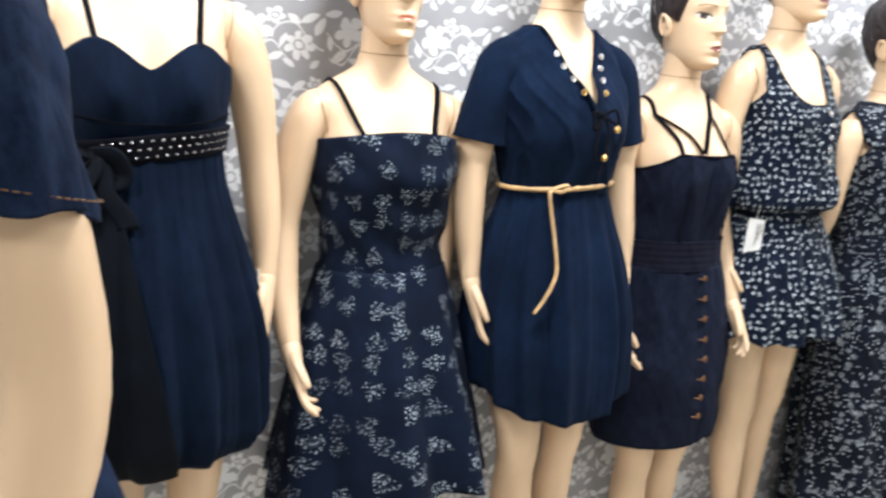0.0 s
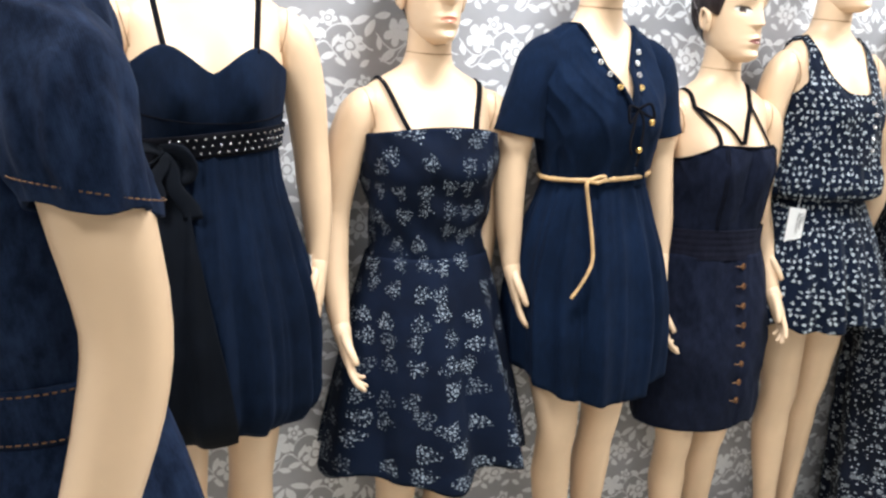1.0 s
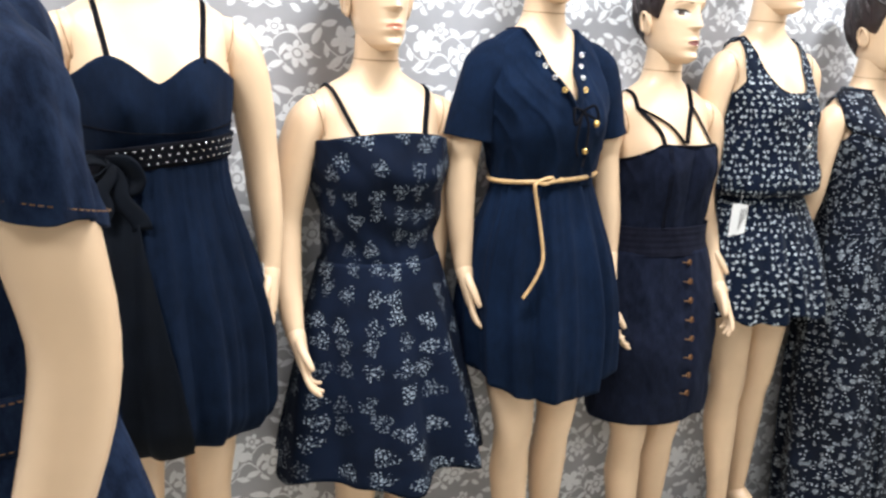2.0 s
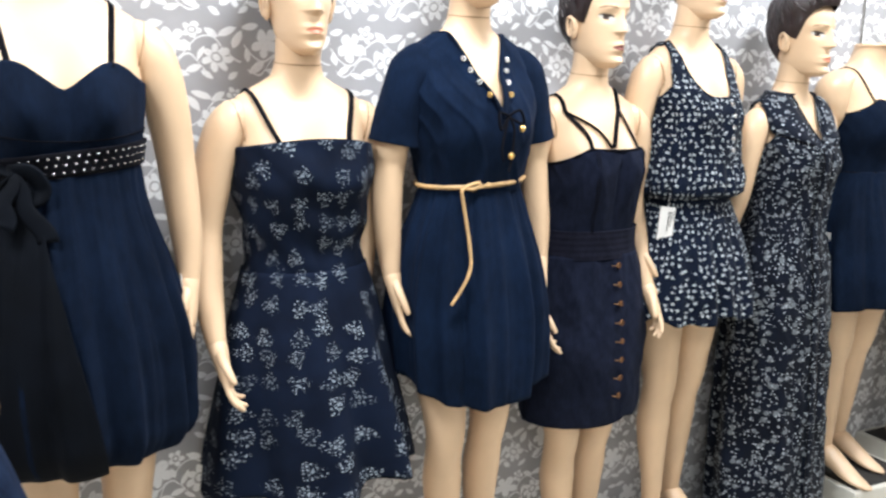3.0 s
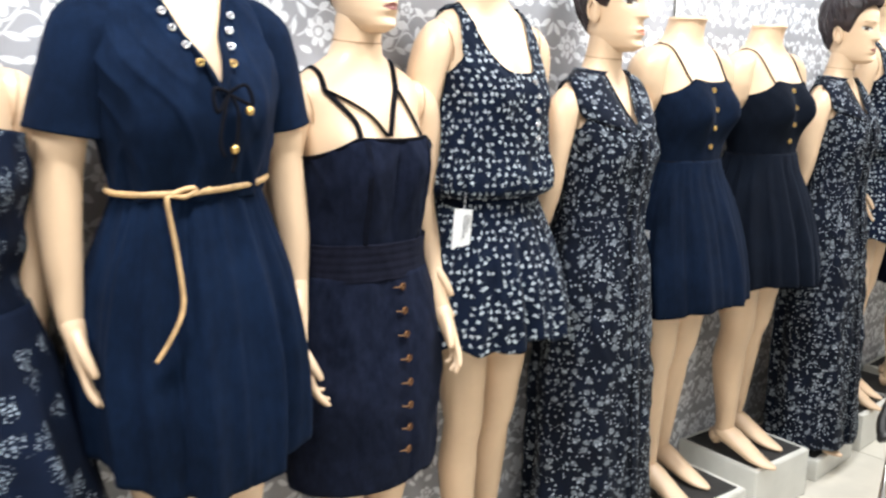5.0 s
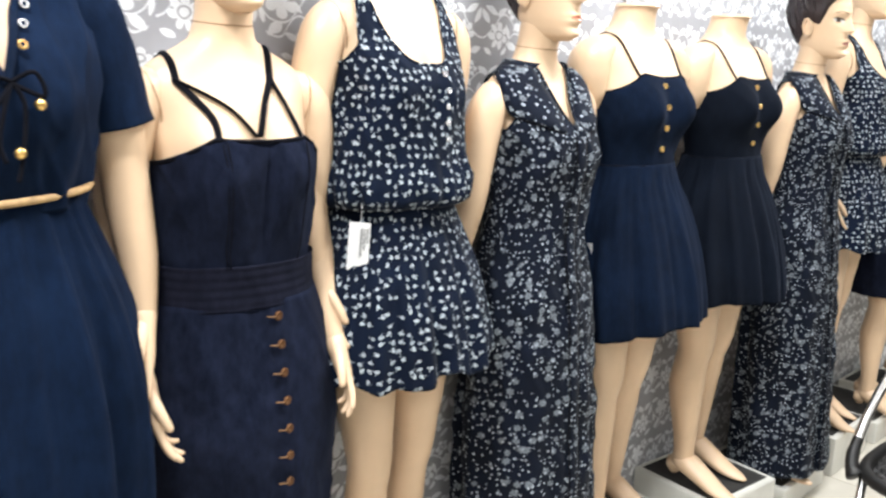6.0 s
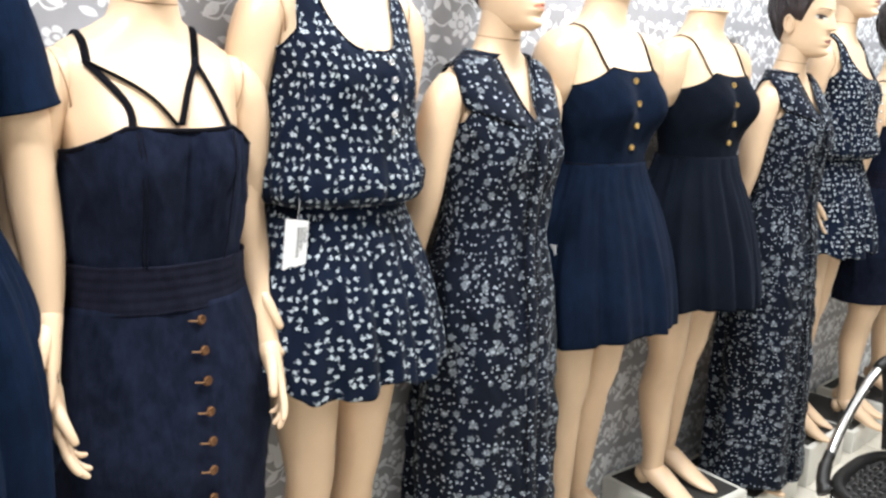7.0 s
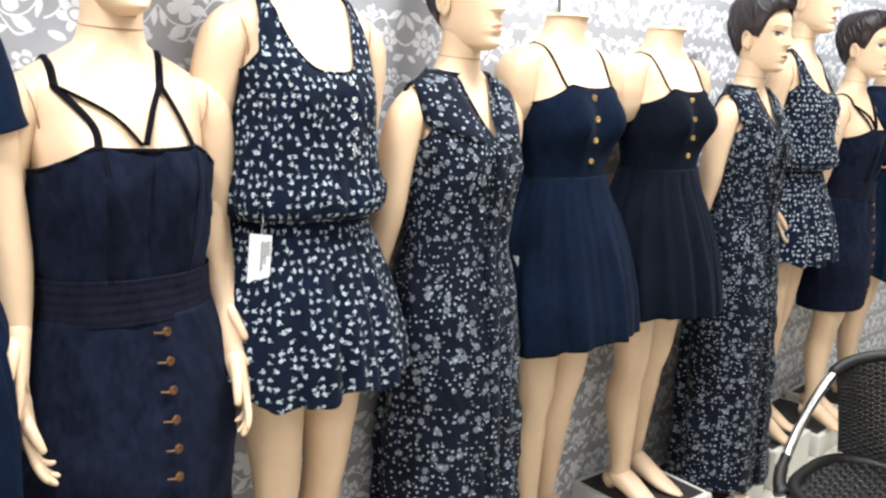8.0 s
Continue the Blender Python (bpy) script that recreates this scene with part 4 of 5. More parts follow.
def tunic_dress(at):
    d = thing("dress", "navy short-sleeved tunic dress with laced neckline and thin tan belt", "dress", "dresses along the wall", at=at)
    vneck = lambda x: 1.275 + 0.19 * (abs(x) / 0.074) ** 0.9
    keep = lambda p: not (p.y < 0.01 and abs(p.x) < 0.076 and p.z > vneck(p.x)) and not (p.y >= 0.01 and abs(p.x) < 0.07 and p.z > 1.452)
    up = curve_through([(1.10, 0.122, 0.094, 0.09), (1.135, 0.134, 0.106, 0.10), (1.18, 0.146, 0.124, 0.11), (1.26, 0.160, 0.142, 0.116), (1.34, 0.166, 0.105, 0.112), (1.38, 0.160, 0.06, 0.08), (1.47, 0.05, 0.03, 0.03)])
    bm = bmesh.new()
    cut = cloth(bm, 1.468, 1.105, up, 0.010, lambda a, z: fold(a, z, 1.26, 10, 0.005, 0.4, 0.2) + sway(a, z, 0.009), nu=200, nv=90, keep=keep)
    edge_trims(d, cut, BLUE, "neckline_trim")
    part("bodice", bm, BLUE, d, thick=0.003)
    for s in (-1, 1):
        bm = bmesh.new()
        sleeve(bm, s)
        part("sleeve", bm, BLUE, d, thick=0.003)
        bm = bmesh.new()
        tube(bm, [front_of(up, s * x, vneck(x), 0.010) for x in np.linspace(0.0, 0.074, 24)], 0.0055, 8, 0, (1.3, 0.7))
        part("neckline_facing", bm, NAVY, d)
        for k in range(4):
            x = 0.018 + 0.0105 * k
            z = vneck(x)
            disc_button(d, front_of(up, s * (x + 0.011), z, 0.016), 0.0068, SILVER if k else GOLD, (0.1 * s, -1, 0.15), "eyelet", True)
    sh = curve_through([(0.55, 0.200, 0.150, 0.16), (0.66, 0.212, 0.160, 0.17), (0.80, 0.214, 0.158, 0.17), (0.95, 0.190, 0.138, 0.15), (1.06, 0.150, 0.110, 0.115), (1.122, 0.124, 0.096, 0.094)])
    bm = bmesh.new()
    cloth(bm, 1.122, lambda a: 0.595 + 0.085 * abs(math.cos(a)) ** 3, sh, 0.010, lambda a, z: fold(a, z, 1.11, 10, 0.013, 2.0, 0.3) + fold(a, z, 1.12, 24, 0.003, 0.3, 0.03), nu=200, nv=50)
    part("skirt", bm, BLUE, d, thick=0.003)
    wob = lambda a: 1.126 + 0.008 * math.cos(a - 0.4)
    bm = bmesh.new()
    rim(bm, lambda a: fall(a, wob(a), up, 0.019), 0.0058, 120)
    belt = part("belt", bm, TAN, d, "thin tan plaited belt tied in front")
    k0 = fall(-math.pi / 2 - 0.45, 1.122, up, 0.026)
    bm = bmesh.new()
    tail = [k0 + Vector((0.055, -0.006, 0.006)), k0 + Vector((0.03, -0.006, -0.004)), k0 + Vector((-0.01, -0.006, -0.004)), k0 + Vector((-0.02, -0.008, -0.012))]
    tail += [front_of(sh, k0.x + x, k0.z + z, 0.024) for x, z in ((-0.016, -0.06), (-0.016, -0.13), (-0.020, -0.18), (-0.042, -0.225), (-0.066, -0.262))]
    tube(bm, smooth_path(tail, 6), 0.0046, 8, 0, (1.2, 0.6))
    part("belt_tail", bm, TAN, belt)
    bm = bmesh.new()
    tube(bm, smooth_path([k0 + Vector(q) for q in ((-0.012, -0.006, -0.002), (0.01, -0.010, 0.006), (0.035, -0.006, 0.006), (0.012, -0.010, -0.006), (-0.012, -0.006, -0.002))], 4), 0.0045, 8)
    part("knot", bm, TAN, belt)
    c0 = front_of(up, 0.004, 1.282, 0.020)
    bm = bmesh.new()
    for pts in (((0, 0, 0), (-0.03, -0.008, 0.006), (-0.024, -0.006, -0.03), (0, 0, -0.002)), ((0, 0, 0), (0.026, -0.008, 0.012), (0.036, -0.008, -0.018), (0, 0, -0.002)),
                ((0, 0, 0), (-0.012, -0.006, -0.03), (-0.022, -0.008, -0.075), (-0.016, -0.008, -0.10)), ((0, 0, 0), (0.012, -0.006, -0.03), (0.004, -0.010, -0.09), (-0.004, -0.01, -0.125))):
        tube(bm, smooth_path([c0 + Vector(q) for q in pts], 6), 0.0032, 6)
    lace = part("lace", bm, TRIM, d, "dark cord laced through the neckline")
    for q in ((0.028, -0.014, -0.028), (0.0, -0.012, -0.088)):
        bm = bmesh.new()
        ball(bm, c0 + Vector(q), 0.0074, 0, (1, 1, 1.1))
        part("bead", bm, GOLD, lace)
    return d


def crossed_strap_dress(at, cloth_mat=GREY, label="dark denim pencil dress with crossed straps and copper buttons"):
    d = thing("dress", label, "dress", "dresses along the wall", at=at)
    top = lambda a: (1.318 + 0.006 * math.cos(2 * a) - 0.050 * max(0, abs(math.cos(a)) - 0.56) / 0.44) if math.sin(a) < 0 else 1.282
    flat = curve_through([(1.06, 0.142, 0.104, 0.098), (1.12, 0.148, 0.110, 0.10), (1.20, 0.155, 0.128, 0.102), (1.27, 0.156, 0.140, 0.105), (1.33, 0.153, 0.128, 0.105)])

    def pleat(a, z):
        f = bell(a % (2 * math.pi), 1.5 * math.pi, 0.9)
        return 0.009 * f * (2 * abs(math.sin(4.0 * a + 6.0 * (z - 1.2) * math.cos(a))) ** 0.7 - 1.2) * min(1, max(0, (1.31 - z) / 0.05)) * min(1, max(0, (z - 1.092) / 0.06)) + sway(a, z, 0.007) * min(1, max(0, (z - 1.08) / 0.05))
    bm = bmesh.new()
    cloth(bm, top, 1.085, flat, 0.008, pleat, nv=44, nu=160)
    part("bodice", bm, cloth_mat, d, thick=0.003)
    bm = bmesh.new()
    rim(bm, lambda a: Vector((flat(top(a))[0] * math.cos(a), (flat(top(a))[1] if math.sin(a) < 0 else flat(top(a))[2]) * math.sin(a), top(a) - 0.002)) * 1.0 + Vector((0, 0, 0)), 0.0042)
    part("neckline_trim", bm, TRIM, d)
    bm = bmesh.new()
    cloth(bm, 1.096, 1.016, curve_through([(1.0, 0.156, 0.114, 0.112), (1.05, 0.150, 0.110, 0.105), (1.1, 0.150, 0.113, 0.103)]), 0.011, lambda a, z: 0.0006 * math.sin(z * 380) + sway(a, z, 0.003), nv=24)
    part("waistband", bm, BAND, d, "dark brown-stitched waistband", thick=0.003)
    sh = curve_through([(0.50, 0.168, 0.128, 0.135), (0.62, 0.186, 0.135, 0.145), (0.80, 0.200, 0.138, 0.150), (0.90, 0.194, 0.126, 0.145), (0.98, 0.172, 0.118, 0.127), (1.03, 0.156, 0.112, 0.110)])
    bm = bmesh.new()
    cloth(bm, 1.028, lambda a: 0.548 + 0.012 * bell(a % 6.283, 5.1, 0.15), sh, 0.010, lambda a, z: sway(a, z, 0.006) + 0.0035 * (1 if 4.93 < a % 6.2832 < 5.75 else 0), nu=180, nv=50)
    part("skirt", bm, cloth_mat, d, thick=0.003)
    for k in range(8):
        z = 1.000 - 0.052 * k
        rx, rf, rb = sh(z)
        a = -1.47
        p = Vector((rx * math.cos(a), rf * math.sin(a), z)) * 1.0
        p.x, p.y = p.x * 1.05, p.y * 1.05
        p.z = z
        b = disc_button(d, p, 0.0085, COPPER, (0.35, -1, 0))
        bm = bmesh.new()
        tube(bm, [p + Vector((-0.022, 0.002, 0.001)), p + Vector((-0.012, -0.002, 0)), p + Vector((-0.002, -0.002, -0.001))], 0.0028, 6, 0, (1, 0.5))
        part("buttonhole_stitching", bm, THREAD, d)
    for pts in (((-0.075, 1.306), (-0.072, 1.350), (-0.112, 1.41)), ((0.0, 1.316), (-0.040, 1.365), (-0.112, 1.41)), ((0.006, 1.316), (0.026, 1.370), (0.052, 1.42)), ((0.086, 1.304), (0.072, 1.36), (0.050, 1.415))):
        bm = bmesh.new()
        tube(bm, [on_front(x, z, 0.006) for x, z in [(q.x, q.y) for q in smooth_path([(a, b, 0) for a, b in pts], 7)]], 0.0048, 8, 0, (1.3, 0.6))
        part("front_strap", bm, TRIM, d)
    for s, x in ((-1, -0.112), (1, 0.050)):
        bm = bmesh.new()
        strap(bm, x, 1.405, x * 0.98 if s < 0 else 0.064, 0.06 * s, 0.0052, back_z=1.26)
        part("strap", bm, TRIM, d)
    for x in (-0.080, -0.074, 0.080):
        bm = bmesh.new()
        tube(bm, [front_of(flat, x * (0.86 + 0.14 * (z - 1.09) / 0.22), z, 0.009 + pleat(-math.acos(max(-1, min(1, x / 0.15))), z)) for z in np.linspace(1.092, 1.308, 14)], 0.0013, 5)
        part("seam", bm, TRIM, d)
    return d


def tank_cut(arm_x=0.132, neck_x=0.096, scoop=1.312, back=1.38):
    """What stays of a sleeveless top: scooped neck and cut-away arms."""
    def keep(p):
        x, z = abs(p.x), p.z
        if p.y < 0.012:
            if x < neck_x and z > scoop + 0.145 * (x / neck_x) ** 4:
                return False
        elif x < neck_x and z > back + 0.06 * (x / neck_x) ** 3:
            return False
        if z > 1.285 and x > arm_x + 0.040 * max(0.0, (1.345 - z) / 0.06) - 0.022 * max(0.0, (z - 1.345) / 0.11):
            return False
        return True
    return keep


def romper(at):
    d = thing("playsuit", "navy sleeveless playsuit with small white blossom print and elastic waist", "playsuit", "printed playsuits on mannequins", at=at)
    up = curve_through([(1.035, 0.150, 0.115, 0.115), (1.05, 0.176, 0.146, 0.13), (1.075, 0.184, 0.156, 0.135), (1.13, 0.172, 0.146, 0.13), (1.22, 0.160, 0.138, 0.118), (1.28, 0.155, 0.136, 0.11), (1.33, 0.152, 0.10, 0.10), (1.38, 0.14, 0.05, 0.06), (1.48, 0.05, 0.03, 0.03)])
    bm = bmesh.new()
    cut = cloth(bm, 1.466, 1.04, up, 0.008, lambda a, z: fold(a, z, 1.18, 18, 0.007, 0.5, 0.12) + sway(a, z, 0.009), nu=200, nv=100, keep=tank_cut())
    edge_trims(d, cut, ROMPER, "edge_trim")
    part("top", bm, ROMPER, d, thick=0.003)
    sh = curve_through([(0.68, 0.252, 0.200, 0.19), (0.80, 0.234, 0.184, 0.18), (0.92, 0.202, 0.150, 0.155), (1.0, 0.164, 0.124, 0.125), (1.055, 0.140, 0.106, 0.105)])
    bm = bmesh.new()
    cloth(bm, 1.06, lambda a: 0.706 + 0.008 * math.sin(7 * a) + 0.006 * math.sin(12 * a + 1), sh, 0.010, lambda a, z: fold(a, z, 1.05, 16, 0.011, 0.9, 0.3), nu=240, nv=50)
    part("skirt", bm, ROMPER, d, thick=0.003)
    for k in range(5):
        disc_button(d, front_of(up, 0.012, 1.296 - 0.030 * k, 0.020), 0.0058, SILVER, (0, -1, 0.2), hole=True)
    return d


def swing_tag(at):
    bm = bmesh.new()
    t = thing("swing_tag", "white card swing tag with black script pinned to a playsuit", "price tag", at=at)
    box(bm, -0.021, -0.001, -0.094, 0.021, 0.001, 0.0, 0, 0.0004)
    part("card", bm, PAPER, t)
    bm = bmesh.new()
    for k in range(3):
        x0 = 0.004 + 0.006 * k
        pts = [Vector((x0 + 0.0025 * math.sin(i * 1.9 + k), -0.0022, -0.012 - 0.0024 * i)) for i in range(24 - 6 * k)]
        tube(bm, pts, 0.0007, 4)
    part("script_mark", bm, PRINT, t)
    bm = bmesh.new()
    tube(bm, [Vector((0, 0, -0.004)), Vector((0.002, 0.001, 0.02)), Vector((0.0, 0.006, 0.04))], 0.0006, 5)
    part("pin_thread", bm, PAPER, t)
    return t


def maxi_dress(at):
    d = thing("dress", "long sleeveless dark shirt dress with pale flower print", "dress", "printed maxi dresses on mannequins", at=at)
    vneck = lambda x: 1.300 + 0.165 * (abs(x) / 0.055)

    def keep(p):
        x, z = abs(p.x), p.z
        if p.y < 0.012 and x < 0.058 and z > vneck(x):
            return False
        if z > 1.285 and x > 0.136 + 0.040 * max(0.0, (1.345 - z) / 0.06) - 0.008 * max(0.0, (z - 1.345) / 0.11):
            return False
        return True
    up = curve_through([(0.02, 0.218, 0.180, 0.19), (0.40, 0.206, 0.165, 0.18), (0.75, 0.192, 0.146, 0.160), (0.92, 0.182, 0.132, 0.145), (1.06, 0.150, 0.114, 0.112), (1.16, 0.150, 0.124, 0.108), (1.26, 0.156, 0.138, 0.11), (1.32, 0.154, 0.12, 0.105), (1.38, 0.14, 0.05, 0.06), (1.48, 0.05, 0.03, 0.03)])
    bm = bmesh.new()
    cut = cloth(bm, 1.468, 0.035, up, 0.009, lambda a, z: fold(a, z, 1.0, 8, 0.012, 1.1, 0.7) + sway(a, z, 0.009), nu=200, nv=150, keep=keep)
    edge_trims(d, cut, MAXI, "edge_trim")
    part("shell", bm, MAXI, d, thick=0.003)
    for s in (-1, 1):
        bm = bmesh.new()

        def leaf(u, v, s=s):
            z = 1.462 - 0.150 * u
            inner = 0.050 * (1 - u) ** 0.9 + 0.004
            w = 0.070 + 0.040 * math.sin(u * math.pi * 0.75)
            x = inner + w * v * (1.0 if u < 0.75 else (1 - u) / 0.25 * 0.7 + 0.3)
            zz = min(1.464, z + 0.012 * v - 0.018 * v * u)
            rx = TORSO(zz)[0]
            q = on_front(s * min(x, rx * 0.99), zz, 0.019 + 0.010 * math.sin(v * math.pi) + 0.005 * v)
            return q, (s * x + 0.5, zz)
        sheet(bm, leaf, 16, 8, closed=False)
        lapel = part("collar", bm, MAXI, d, "wide open collar in the same print", thick=0.004)
        bm = bmesh.new()
        tube(bm, [leaf(u, 1.0)[0] for u in np.linspace(0.1, 1, 16)] + [leaf(1.0, v)[0] for v in np.linspace(0.9, 0, 8)], 0.0016, 6)
        part("collar_edge", bm, TRIM, lapel)
    bm = bmesh.new()
    box(bm, 0.186, -0.045, 0.945, 0.188, -0.015, 1.01)
    part("care_tag", bm, PAPER, d, "small white swing tag")
    bm = bmesh.new()

    def neckband(u, v):
        a = radians(-62 + 304 * u)
        z = 1.446 + 0.034 * v - 0.012 * max(0.0, -math.sin(a)) * v
        q = body(a, z, 0.010 + 0.010 * v)
        return q, (u * 0.4, z)
    sheet(bm, neckband, 40, 5, closed=False)
    part("neckband", bm, MAXI, d, thick=0.004)
    bm = bmesh.new()

    def placket(u, v):
        z = 1.302 - 1.257 * v
        p = body(-math.pi / 2, max(z, 0.86), 0.009)
        rx, rf, rb = up(z)
        y = min(p.y, -rf) - 0.004
        g = fold(-math.pi / 2, z, 1.0, 8, 0.012, 1.1, 0.7)
        return Vector((0.018 * (u - 0.5) * 2, y - g - 0.003 * math.sin(u * math.pi), z)), (u * 0.03, z)
    sheet(bm, placket, 4, 80, closed=False)
    part("placket", bm, MAXI, d, thick=0.003)
    for s in (-1, 1):
        bm = bmesh.new()
        tube(bm, [placket(0.5 + 0.5 * s, v)[0] + Vector((0, -0.001, 0)) for v in np.linspace(0, 1, 60)], 0.0014, 5)
        part("placket_edge", bm, TRIM, d)
    return d


def jacket_dress(at):
    """The belted denim dress with puffed sleeves that stands out in front of the row."""
    d = thing("dress", "dark raw denim dress with short sleeves and orange stitching", "dress", at=at)
    keep = lambda p: not (abs(p.x) < 0.062 and p.z > 1.44)
    up = curve_through([(1.05, 0.140, 0.104, 0.10), (1.15, 0.156, 0.128, 0.112), (1.26, 0.164, 0.142, 0.115), (1.34, 0.164, 0.106, 0.112), (1.38, 0.158, 0.06, 0.08), (1.47, 0.05, 0.03, 0.03)])
    bm = bmesh.new()
    cloth(bm, 1.462, 1.05, up, 0.010, lambda a, z: sway(a, z, 0.008), nv=60, keep=keep)
    part("bodice", bm, RAW, d, thick=0.003)
    sh = curve_through([(0.55, 0.255, 0.235, 0.235), (0.75, 0.245, 0.215, 0.22), (0.92, 0.205, 0.165, 0.18), (1.02, 0.160, 0.122, 0.13), (1.06, 0.140, 0.106, 0.105)])
    bm = bmesh.new()
    cloth(bm, 1.062, 0.58, sh, 0.010, lambda a, z: fold(a, z, 1.05, 10, 0.012, 0.3, 0.3), nu=180, nv=40)
    part("skirt", bm, RAW, d, thick=0.003)
    bm = bmesh.new()
    cloth(bm, 1.10, 1.045, curve_through([(1.0, 0.15, 0.113, 0.112), (1.2, 0.16, 0.135, 0.118)]), 0.014, nv=8)
    band = part("waistband", bm, RAW, d, thick=0.003)
    for z in (1.05, 1.095):
        bm = bmesh.new()
        for k in range(110):
            a0 = 2 * math.pi * k / 110
            w = [Vector((0.1525 * math.cos(a0 + e) * 1.02, (0.1185 if math.sin(a0 + e) < 0 else 0.1155) * math.sin(a0 + e) * 1.02, z)) for e in (0, 0.035)]
            tube(bm, w, 0.0009, 4)
        part("stitching", bm, THREAD, band)
    for s in (-1, 1):
        bm = bmesh.new()
        pts = [(0.085, 0.010, 1.400), (0.122, 0.008, 1.398), (0.154, 0.006, 1.376), (0.178, 0.006, 1.345), (0.190, 0.008, 1.312), (0.197, 0.010, 1.286), (0.201, 0.012, 1.258)]
        path = smooth_path([(x * s, y, z) for x, y, z in pts], 8)
        n = len(path)
        rr = list(np.interp(np.linspace(0, 6, n), range(7), [0.038, 0.050, 0.055, 0.056, 0.056, 0.055, 0.054]))
        rings = tube(bm, path, rr, 56, 0, (0.9, 1.0), caps=False)
        for j, ring in enumerate(rings):
            f = j / n
            for k, v in enumerate(ring):
                a = 2 * math.pi * k / 56
                g = 0.0035 * math.sin(9 * a + 6 * f) * f + 0.006 * noise.noise(v.co * 16) + 0.007 * max(0.0, 1 - 4 * abs(noise.noise(v.co * 13 + Vector((7, 1, 3)))))
                c = Vector(path[j])
                v.co += (v.co - c).normalized() * g
                v.co.z += 0.004 * math.sin(3 * a + 1) * f * f - 0.30 * (v.co.y - c.y) * f * f
        sl = part("sleeve", bm, RAW, d, thick=0.004)
        bm = bmesh.new()
        c = Vector(path[-1])
        for k in range(60):
            seg = [c + Vector((0.0515 * math.cos(a), 0.0575 * math.sin(a), 0.018 - 0.30 * 0.054 * math.sin(a))) for a in (2 * math.pi * k / 60, 2 * math.pi * (k + 0.62) / 60)]
            tube(bm, seg, 0.0007, 4)
        part("stitching", bm, THREAD, sl)
    return d


# ---- the room ----
def setting(name, bm, material, label, category):
    ob = new(name, mesh_of(name, bm, *(material if isinstance(material, tuple) else (material,))))
    return tagged(ob, label, category, kind="structure")


X0, X1, Y0 = -2.6, 8.2, -3.2
bm = bmesh.new()
box(bm, X0, Y0, -0.12, X1, WALL_Y + 0.15, -0.006)
floor = setting("floor", bm, GROUT, "pale polished shop floor of large cream tiles", "floor")
bm = bmesh.new()
box(bm, X0, WALL_Y, 0.0, X1, WALL_Y + 0.15, CEIL)
setting("wall_north", bm, PAPERED, "grey wallpapered wall with white trailing flowers", "wall")
bm = bmesh.new()
box(bm, X0, Y0 - 0.15, 0, X1, Y0, CEIL)
setting("wall_south", bm, PLASTER, "plain off-white plastered wall", "wall")
bm = bmesh.new()
box(bm, X1, Y0, 0, X1 + 0.15, WALL_Y, CEIL)
setting("wall_east", bm, PLASTER, "plain off-white plastered wall", "wall")
bm = bmesh.new()
box(bm, X0 - 0.15, Y0, 0, X0, WALL_Y, CEIL)
setting("wall_west", bm, PLASTER, "plain off-white plastered wall", "wall")
bm = bmesh.new()
box(bm, X0, Y0, CEIL, X1, WALL_Y + 0.15, CEIL + 0.1)
setting("ceiling", bm, CEILING, "flat white shop ceiling", "ceiling")


bm = bmesh.new()
box(bm, 2.908, WALL_Y - 0.006, 0.0, 2.922, WALL_Y, CEIL, 0, 0.001)
setting("trim", bm, ALU, "thin metal joint strip on the papered wall", "wall trim")


def plinth(x, y, w, d, h, turn=0.0):
    t = thing("plinth", "low white laminate display plinth with black inset top", "plinth", "plinths under the mannequins", at=pose(x, y, 0, 0, 0, turn))
    bm = bmesh.new()
    box(bm, -w / 2, -d / 2, 0, w / 2, d / 2, h - 0.004, 0, 0.003)
    part("body", bm, WHITE, t)
    bm = bmesh.new()
    e = 0.022
    box(bm, -w / 2 + e, -d / 2 + e, h - 0.005, w / 2 - e, d / 2 - e, h, 0, 0.001)
    part("top_panel", bm, BLACK, t, "black inset top panel")
    return t


# ---- the row of dressed mannequins ----
HEADED = mannequin_mesh(True, LIPS, 0.01, -0.02)
FORWARD = mannequin_mesh(True, LIPS, 0.02, 0.05, left=-0.04)
SPREAD = mannequin_mesh(True, LIPS, 0.0, 0.03)
TURNED = mannequin_mesh(True, LIPS, 0.0, -0.12, left=-0.12, gaze=4)
DARK_BOTH = mannequin_mesh(True, DARKLIP, 0.0, -0.10, left=-0.10, gaze=0)
DARK_LIPPED = mannequin_mesh(True, DARKLIP, 0.0, 0.02, left=0.045, gaze=2, left_spread=-0.025)
DARK_BACK = mannequin_mesh(True, DARKLIP, 0.0, 0.0, left=-0.14, gaze=0)
HEADLESS = mannequin_mesh(False, LIPS, arms=False)


def stand(mesh, at, label):
    o = new("mannequin", mesh)
    o.matrix_world = at
    return tagged(o, label, "mannequin", "shop mannequins")


FULL = "glossy flesh-toned shop mannequin with short dark moulded hair"
BARE = "glossy flesh-toned headless shop mannequin standing on a white plinth"
